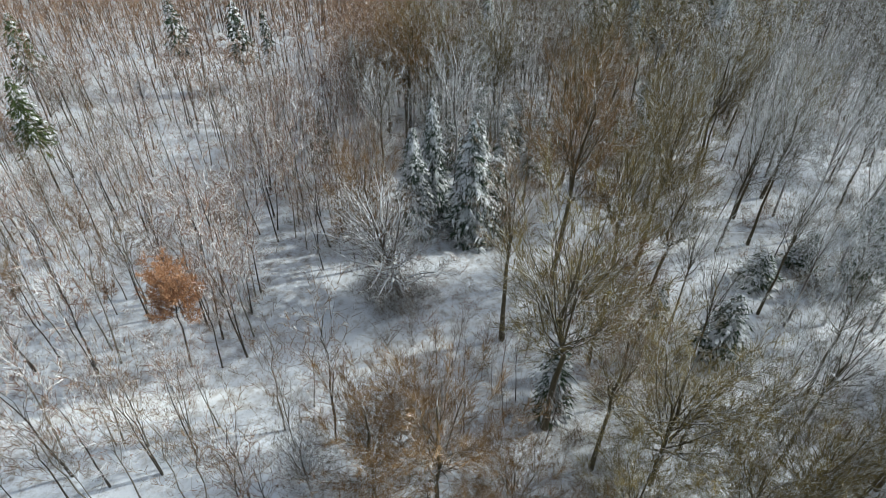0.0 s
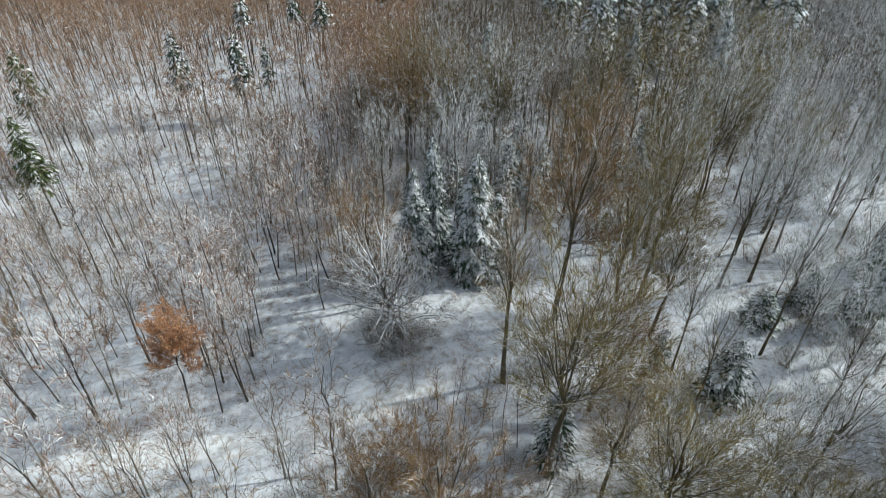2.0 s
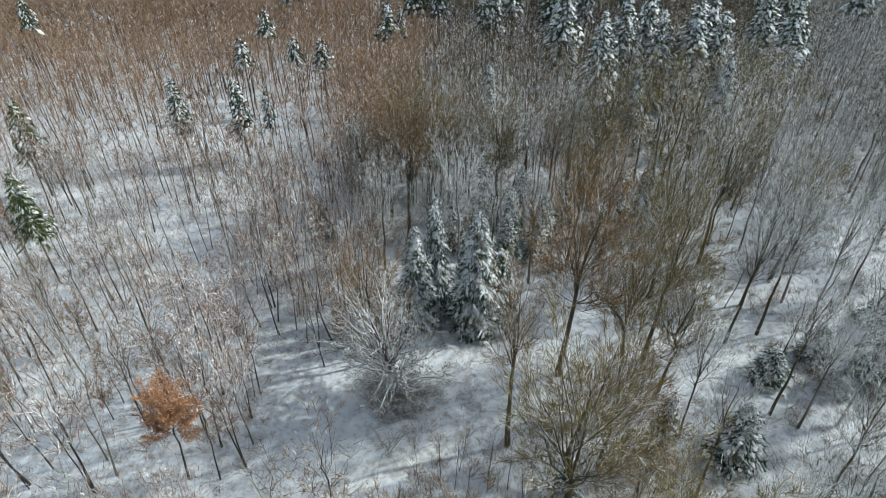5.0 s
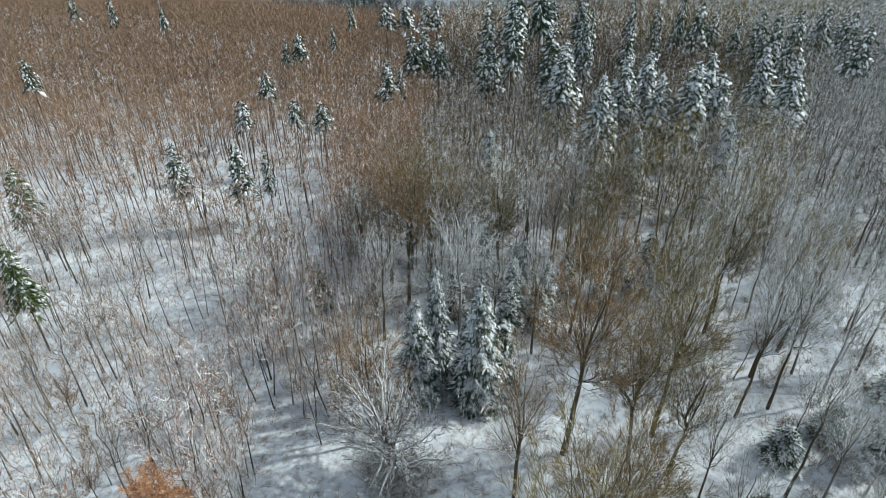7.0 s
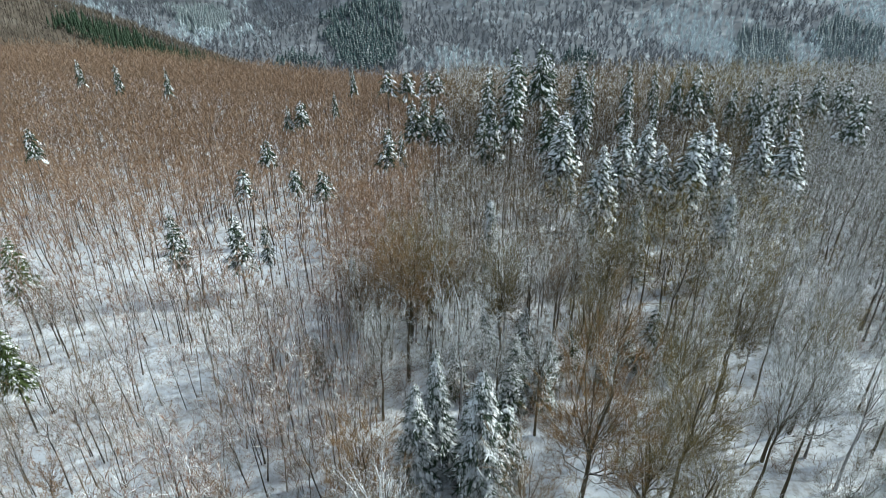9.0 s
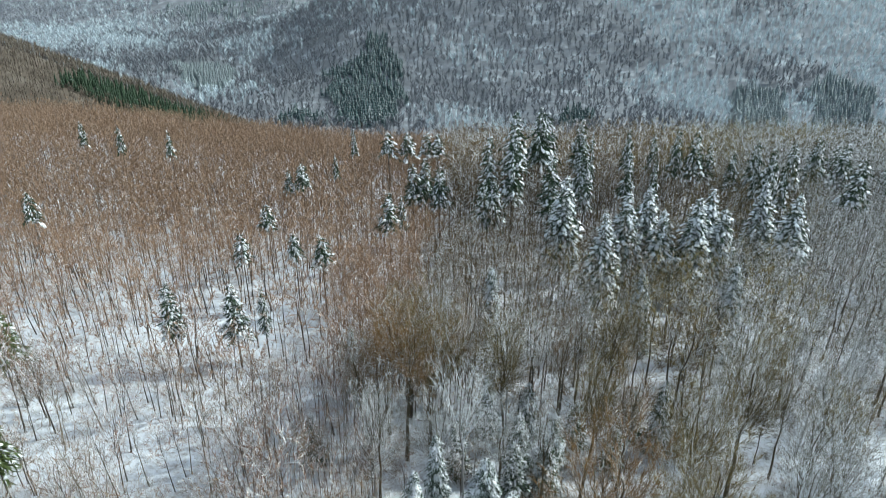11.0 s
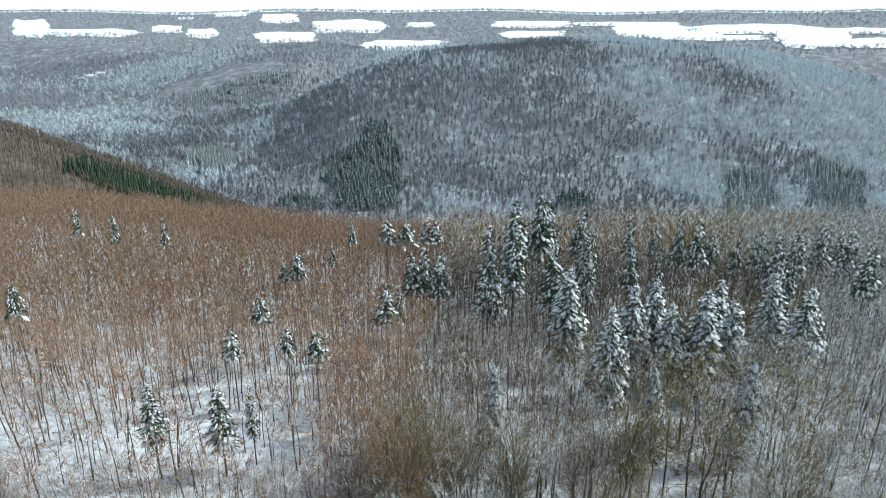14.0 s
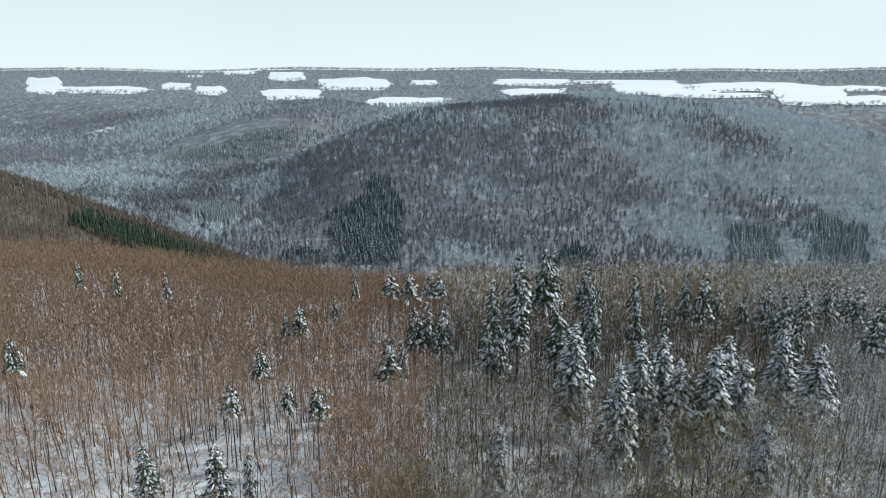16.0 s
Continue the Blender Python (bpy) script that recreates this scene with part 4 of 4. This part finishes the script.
def build_mid_woods():
    def slim(seed, h, sp):
        return tree_shape(seed, h, 0.10, 0.42, sp, 8, 2, 7, twig_len=1.2, twig_w=0.078, steep=0.4, lean=0.05, detail=0, arch=0.8)

    def split(x, y):          # the beech thicket lies on one side of this line, older mixed wood on the other
        return x - (-4 + 0.02 * (y - 90) + 3 * np.sin(y * 0.08))

    beech = [slim(200 + k, 12 + k, 2.5 + 0.15 * k) for k in range(4)]
    tuft = [tree_shape(210 + k, 13 + k, 0.085, 0.36, 2.7, 6, 2, 5, twig_len=1.4, twig_w=0.14, arch=0.8, steep=0.35, lean=0.05, detail=0) for k in range(3)]
    x, y = spread_out(9000, -260, 10, 96, 345, 3.0, lambda x, y: (split(x, y) < 0) & clear_of_spruces(x, y) & (x > -40 - 0.68 * y)
                      & (np.sin(x * 0.13 + 1) * np.sin(y * 0.11) < 0.72))
    x2, y2 = spread_out(9000, -260, 6, 150, 345, 5.2, lambda x, y: (split(x, y) < 0) & clear_of_spruces(x, y, 2.0) & (x > -40 - 0.68 * y))
    x3, y3 = spread_out(2600, -24, 4, 96, 150, 3.4, lambda x, y: (split(x, y) < 0) & clear_of_spruces(x, y, 1.8) & (x > -20 - 0.1 * (y - 96)))
    x, y = np.concatenate([x, x2, x3]), np.concatenate([y, y2, y3])
    thin_here = (y > 128) | (x > -45) | (rng.random(len(x)) < 0.85)
    x, y = x[thin_here], y[thin_here]
    dusted = y + rng.normal(0, 14, len(x)) < 128
    for m, twig, say in ((dusted, twig_dusted, "snow-dusted red-brown"), (~dusted, twig_thicket, "red-brown")):
        for q, kinds in ((m & (y < 165), beech), (m & (y >= 165), tuft)):
            if q.any():
                woods("beech_thicket", "dense young beeches with %s twigs over snow" % say, kinds, (("trunks", bark_dark), ("twigs", twig)), x[q], y[q],
                      rng.uniform(0.8, 1.15, q.sum()), rng.uniform(0.9, 1.3, q.sum()))
    old = [tree_shape(220 + k, 16 + k, 0.11, 0.13, 4.0, 11, 3, 6, twig_len=1.3, twig_w=0.11, steep=0.2, detail=0, arch=0.6) for k in range(4)]
    rear = [tree_shape(226 + k, 18, 0.10, 0.1, 4.2, 8, 3, 4, twig_len=1.5, twig_w=0.16, steep=0.2, detail=0, arch=0.6) for k in range(3)]
    full = [tree_shape(230 + k, 16 + 1.2 * k, 0.17, 0.36, 3.9, 12, 5, 5, twig_len=1.05, twig_w=0.085, steep=0.2, detail=1, limb=1.3, fine=1, arch=0.62) for k in range(5)]
    x, y = spread_out(9000, -10, 260, 97, 345, 4.5, lambda x, y: (split(x, y) >= 0) & clear_of_spruces(x, y, 2.2) & (x < 40 + 0.68 * y))
    x2, y2 = spread_out(5000, 4, 200, 186, 275, 5.6, lambda x, y: clear_of_spruces(x, y, 2.0) & (x < 40 + 0.68 * y))
    x, y = np.concatenate([x, x2]), np.concatenate([y, y2])
    tone = 7.0 * (x / (y - 12) - 0.33) + 0.35 * np.sin(x * 0.07) + 0.35 * np.sin(y * 0.06) + rng.normal(0, 0.45, len(x))
    near = y < np.minimum(150 + 0.2 * np.abs(x), 215)
    thin = rng.random(len(x)) < 0.9
    for low, high, twig, bark, say in ((-9, 0.3, twig_dark, bark_rimed, "brown"), (0.3, 1.1, twig_olive, bark_rimed, "olive-brown"), (1.1, 9, twig_mixed, bark_rimed, "snow-flecked grey")):
        for m, kinds, where_ in (((tone > low) & (tone <= high) & ~near & (y < 220), old, "behind the tall spruces"), ((tone > low) & (tone <= high) & (y >= 220), rear, "along the far edge of the shoulder"), ((tone > low) & (tone <= high) & near & thin, full, "below the tall spruces")):
            woods("mixed_wood", "older bare trees with %s crowns %s" % (say, where_), kinds, (("trunks", bark), ("twigs", twig)), x[m], y[m],
                  rng.uniform(0.75, 1.1, m.sum()) * np.where(y[m] > 185, 1.1, 1.0), rng.uniform(0.85, 1.2, m.sum()))


build_mid_woods()


# ---- undergrowth ----
def build_shrubs():
    def bush(seed, n, h, w=0.035):
        r = np.random.default_rng(seed)
        pile = Pile()
        b = r.normal(0, 0.25, (n, 3)) * (1, 1, 0)
        d = r.normal(0, 0.55, (n, 3)) + (0, 0, 0.9)
        t = b + d * r.uniform(0.4, 1.0, (n, 1)) * h
        t[:, 2] = np.abs(t[:, 2]) + 0.1
        spikes(pile, b, t, np.full(n, w), r)
        u = r.integers(0, n, n * 2)
        a = b[u] + (t[u] - b[u]) * r.uniform(0.4, 0.95, (n * 2, 1))
        spikes(pile, a, a + r.normal(0, 0.35 * h, (n * 2, 3)) * (1, 1, 0.6), np.full(n * 2, w * 0.8), r)
        return pile.arrays()

    for name, label, mat, seed, count in (("snowy_scrub", "low scrub whitened with snow", twig_white, 300, 1300), ("brown_scrub", "low brown scrub poking through snow", twig_red, 310, 1900),
                                          ("grey_scrub", "low grey scrub dusted with snow", twig_grey, 320, 1500)):
        x, y = spread_out(count, -85, 85, 18, 118, 1.3, lambda x, y: (np.abs(y - track_y(x)) > 2.0) & (np.sin(x * 0.17 + seed) + np.sin(y * 0.21 + seed * 2) > -0.35) & (np.abs(x) < 25 + 0.62 * y)
                          & ((x + 12) ** 2 / 60 + (y - 50) ** 2 / 60 > 1) & ~((x > 28) & (x < 44) & (y > 47) & (y < 61)))
        kinds = [(bush(seed + k, 16 + 4 * k, 1.0 + 0.4 * k),) for k in range(3)]
        woods(name, label, kinds, (("twigs", mat),), x, y, rng.uniform(0.5, 1.4, len(x)), rng.uniform(0.8, 1.5, len(x)))
    x, y = spread_out(1000, -10, 60, 16, 100, 1.8, lambda x, y: ((y < 36) | (x + y > 70) | (rng.random(len(x)) < 0.6)) & (np.abs(y - track_y(x)) > 2.2) & ((y < 50) | (y > 74) | (x > 38)) & ~((x > 26) & (x < 37) & (y > 43) & (y < 62)))
    woods("dark_thicket", "dense dark undergrowth beneath the tall trees", [(bush(340 + k, 26 + 6 * k, 1.2 + 0.35 * k),) for k in range(3)], (("twigs", twig_dark),), x, y, rng.uniform(0.6, 1.5, len(x)), rng.uniform(0.8, 1.4, len(x)))
    x, y = spread_out(3600, -8, 150, 96, 190, 3.4, lambda x, y: clear_of_spruces(x, y, 2.4) & (x < 30 + 0.66 * y) & (x > -4 + 0.02 * (y - 90)))
    woods("dark_thicket", "dark undergrowth below the older trees", [(bush(360 + k, 16, 3.4 + 0.8 * k, 0.10),) for k in range(3)], (("twigs", twig_dark),), x, y, rng.uniform(0.6, 1.4, len(x)), rng.uniform(0.8, 1.4, len(x)))
    a, r = rng.uniform(0, 6.28, 60), rng.uniform(0.5, 5.5, 60)
    woods("snowy_thicket", "snow-caught brambles round a leaning tree", [(bush(350 + k, 30, 2.0),) for k in range(2)], (("twigs", twig_white),), -5.5 + r * np.cos(a), 56.0 + 0.8 * r * np.sin(a), rng.uniform(0.7, 1.5, 60), np.ones(60))


build_shrubs()


# ---- woods across the valley ----
PINE_STANDS = [(-0.117, 1010, 0.063, 165), (-0.205, 900, 0.037, 36), (-0.35, 1150, 0.045, 80), (-0.293, 1930, 0.105, 200), (0.465, 935, 0.045, 95), (0.585, 960, 0.055, 105), (0.2, 908, 0.025, 32)]


def in_stand(x, y):
    a = x / y
    hit = np.zeros(len(x), bool)
    for c, d, w, h in PINE_STANDS:
        hit |= ((a - c) / w) ** 2 + ((y - d) / h) ** 2 < 1 + 0.35 * np.sin(x / 21) + 0.3 * np.sin(y / 17)
    return hit


def far_tree(seed, h, spread, n, width=1.0):
    r = np.random.default_rng(seed)
    wood, fine = Pile(), Pile()
    spikes(wood, [(0, 0, -0.5)], [(r.normal(0, 0.3), r.normal(0, 0.3), 0.8 * h)], [0.6], r)
    u = r.uniform(0.3, 0.85, n)
    az = r.uniform(0, 6.28, n)
    b = np.stack([0 * u, 0 * u, u * h], 1)
    reach = spread * (1.15 - 0.5 * u) * r.uniform(0.5, 1.1, n)
    t = b + np.stack([np.cos(az) * reach, np.sin(az) * reach, np.minimum(reach * r.uniform(0.8, 2.0, n), 1.05 * h - u * h)], 1)
    spikes(fine, b, t, np.full(n, width), r)
    return wood.arrays(), fine.arrays()


def far_pine(seed, h, radius):
    r = np.random.default_rng(seed)
    wood, fine = Pile(), Pile()
    spikes(wood, [(0, 0, -0.5)], [(0, 0, 0.6 * h)], [0.5], r)
    for k in range(4):
        z0, z1 = h * (0.12 + 0.2 * k), h * min(1.0, 0.45 + 0.19 * k)
        rad = radius * (1 - 0.21 * k)
        ang = np.arange(7) * 2 * math.pi / 7 + r.uniform(0, 1)
        ring = np.stack([np.cos(ang) * rad, np.sin(ang) * rad, np.full(7, z0)], 1) * r.uniform(0.8, 1.15, (7, 1))
        ring[:, 2] = z0 + r.normal(0, 0.03 * h, 7)
        fine.add(np.concatenate([ring, [[0, 0, z1]]]), [(j, (j + 1) % 7, 7) for j in range(7)])
    return wood.arrays(), fine.arrays()


def build_far_woods():
    bare = [far_tree(400 + k, 18, 4.3, 11, 1.75) for k in range(5)]
    low = [far_tree(460 + k, 14, 3.2, 12, 0.55) for k in range(4)]
    pines = [far_pine(420 + k, 24, 3.6) for k in range(4)]
    fan = lambda x, y: np.abs(x) < 0.76 * y + 20
    # spur on the near side of the valley
    x, y = spread_out(16000, -560, -120, 400, 760, 4.5, lambda x, y: fan(x, y) & (land(x, y) > -175))
    green = (np.abs(y - 578) < 24) & (x > -312) & (x < -188)
    woods("far_wood", "brown bare wood on a spur above the valley", low, (("trunks", bark_dark), ("twigs", twig_spur)), x[~green], y[~green], rng.uniform(0.7, 1.0, (~green).sum()), np.ones((~green).sum()))
    x, y = spread_out(2600, -312, -188, 530, 610, 4.0, lambda x, y: np.abs(y - 578) < 24 + 5 * np.sin(x / 9))
    woods("spruce_plantation", "dark green spruce plantation without snow", pines, (("trunks", bark_dark), ("needles", needles_plantation)), x, y, rng.uniform(0.38, 0.56, len(x)), np.ones(len(x)))
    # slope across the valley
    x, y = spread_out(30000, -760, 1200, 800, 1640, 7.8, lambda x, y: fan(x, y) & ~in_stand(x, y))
    # Pale share grows to the right: real rime plus haze painted by colour.
    rime_haze = np.sin(x / 55 + 1) + np.sin(y / 43 + x / 90) + rng.normal(0, 0.6, len(x)) + 0.3 * (y < 930) + np.clip((x - 60) / 200, -0.3, 3.6) + 1.5 * (x < -330) > 1.6
    for m, twig, say in ((~rime_haze, twig_far_haze, "haze-grey"), (rime_haze, twig_rime_haze, "pale with rime and haze tint")):
        woods("far_wood", "bare wood on the far slope, %s" % say, bare, (("trunks", bark_far_haze), ("twigs", twig)), x[m], y[m], rng.uniform(0.75, 1.1, m.sum()), rng.uniform(0.9, 1.2, m.sum()))
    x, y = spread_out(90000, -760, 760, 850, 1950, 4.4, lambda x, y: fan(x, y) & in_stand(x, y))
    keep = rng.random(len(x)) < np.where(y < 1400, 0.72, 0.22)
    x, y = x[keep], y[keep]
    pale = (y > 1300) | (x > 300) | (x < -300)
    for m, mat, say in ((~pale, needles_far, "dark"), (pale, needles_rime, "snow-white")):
        woods("spruce_stand", "stand of %s spruces on the far slope" % say, pines, (("trunks", bark_far_haze), ("needles", mat)), x[m], y[m], rng.uniform(0.45, 0.72, m.sum()), rng.uniform(1.35, 1.8, m.sum()))
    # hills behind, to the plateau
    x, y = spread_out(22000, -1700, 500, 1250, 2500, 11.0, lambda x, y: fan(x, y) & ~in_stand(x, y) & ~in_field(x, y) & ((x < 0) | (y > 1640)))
    # Patches of the paler twigs lighten these hills, painting in their haze.
    rime_haze = np.sin(x / 130 + 2) + np.sin(y / 110) + rng.normal(0, 0.7, len(x)) > 0.35
    for m, twig, say in ((~rime_haze, twig_far_haze, "haze-grey"), (rime_haze, twig_rime_haze, "rimed and hazed")):
        woods("far_wood", "%s bare wood on the hills behind" % say, bare, (("trunks", bark_far_haze), ("twigs", twig)), x[m], y[m], rng.uniform(0.8, 1.2, m.sum()), rng.uniform(1.1, 1.6, m.sum()))
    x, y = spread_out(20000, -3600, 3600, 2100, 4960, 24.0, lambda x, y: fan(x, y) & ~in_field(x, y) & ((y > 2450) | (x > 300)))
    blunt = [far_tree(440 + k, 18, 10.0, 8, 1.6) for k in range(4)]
    # Their pale colour carries the haze painted in for this distance.
    woods("far_wood", "woods between the snowy fields of the plateau", blunt, (("trunks", bark_far_haze), ("twigs", twig_plateau)), x, y, rng.uniform(0.8, 1.2, len(x)), rng.uniform(1.1, 1.6, len(x)))


build_far_woods()


# ---- farms on the plateau ----
def build_houses():
    roof_m = snow_material("roof_snow")
    wall_m, wn_, wl, wb = material("rendered_wall", 0.85, 0.2)
    wl.new(mixed(wn_, wl, noise_node(wn_, wl, 0.4).outputs["Fac"], (0.50, 0.46, 0.40), (0.34, 0.31, 0.28)), wb.inputs["Base Color"])
    root = new("farm_house")
    w, d, h, p = 11.0, 6.5, 5.0, 3.6
    v = [(-w, -d, -2), (w, -d, -2), (w, d, -2), (-w, d, -2), (-w, -d, h), (w, -d, h), (w, d, h), (-w, d, h), (-w, 0, h + p), (w, 0, h + p)]
    part("wall", mesh_of("wall", v, [(0, 1, 5), (0, 5, 4), (1, 2, 6), (1, 6, 5), (2, 3, 7), (2, 7, 6), (3, 0, 4), (3, 4, 7), (4, 8, 7), (5, 6, 9)], wall_m), root)
    e, o = 0.8, 0.5
    v = [(-w - o, -d - e, h - 0.45), (w + o, -d - e, h - 0.45), (w + o, 0, h + p + 0.15), (-w - o, 0, h + p + 0.15), (-w - o, d + e, h - 0.45), (w + o, d + e, h - 0.45)]
    v += [(x, y, z + 0.35) for x, y, z in v]
    f = [(0, 2, 1), (0, 3, 2), (3, 5, 2), (3, 4, 5), (6, 7, 8), (6, 8, 9), (9, 8, 11), (9, 11, 10), (0, 1, 7), (0, 7, 6), (4, 10, 11), (4, 11, 5), (0, 6, 9), (0, 9, 3), (3, 9, 10), (3, 10, 4), (1, 2, 8), (1, 8, 7), (2, 5, 11), (2, 11, 8)]
    part("roof", mesh_of("roof", v, f, roof_m), root, "snow-covered pitched roof")
    for a, y, turn, size in [(-0.515, 2320, 20, 1.3), (-0.502, 2335, 28, 1.6), (-0.488, 2360, 24, 1.2), (0.025, 2420, 80, 1.1), (0.035, 2440, 10, 1.0), (0.17, 3250, 15, 1.2), (0.20, 3300, 70, 1.1),
                             (0.39, 3150, 35, 1.2), (0.41, 3200, 0, 1.0), (0.45, 3300, 60, 1.3), (-0.13, 3400, 30, 1.1), (-0.16, 3500, 75, 1.0), (0.47, 2900, 20, 1.0)]:
        x = a * y
        ob = copy_thing(root, at(x, y, turn))
        ob.scale = (size, size, size)
        tagged(ob, "distant farm building under a snowy roof", "house", "farm buildings")
    forget(root)


build_houses()
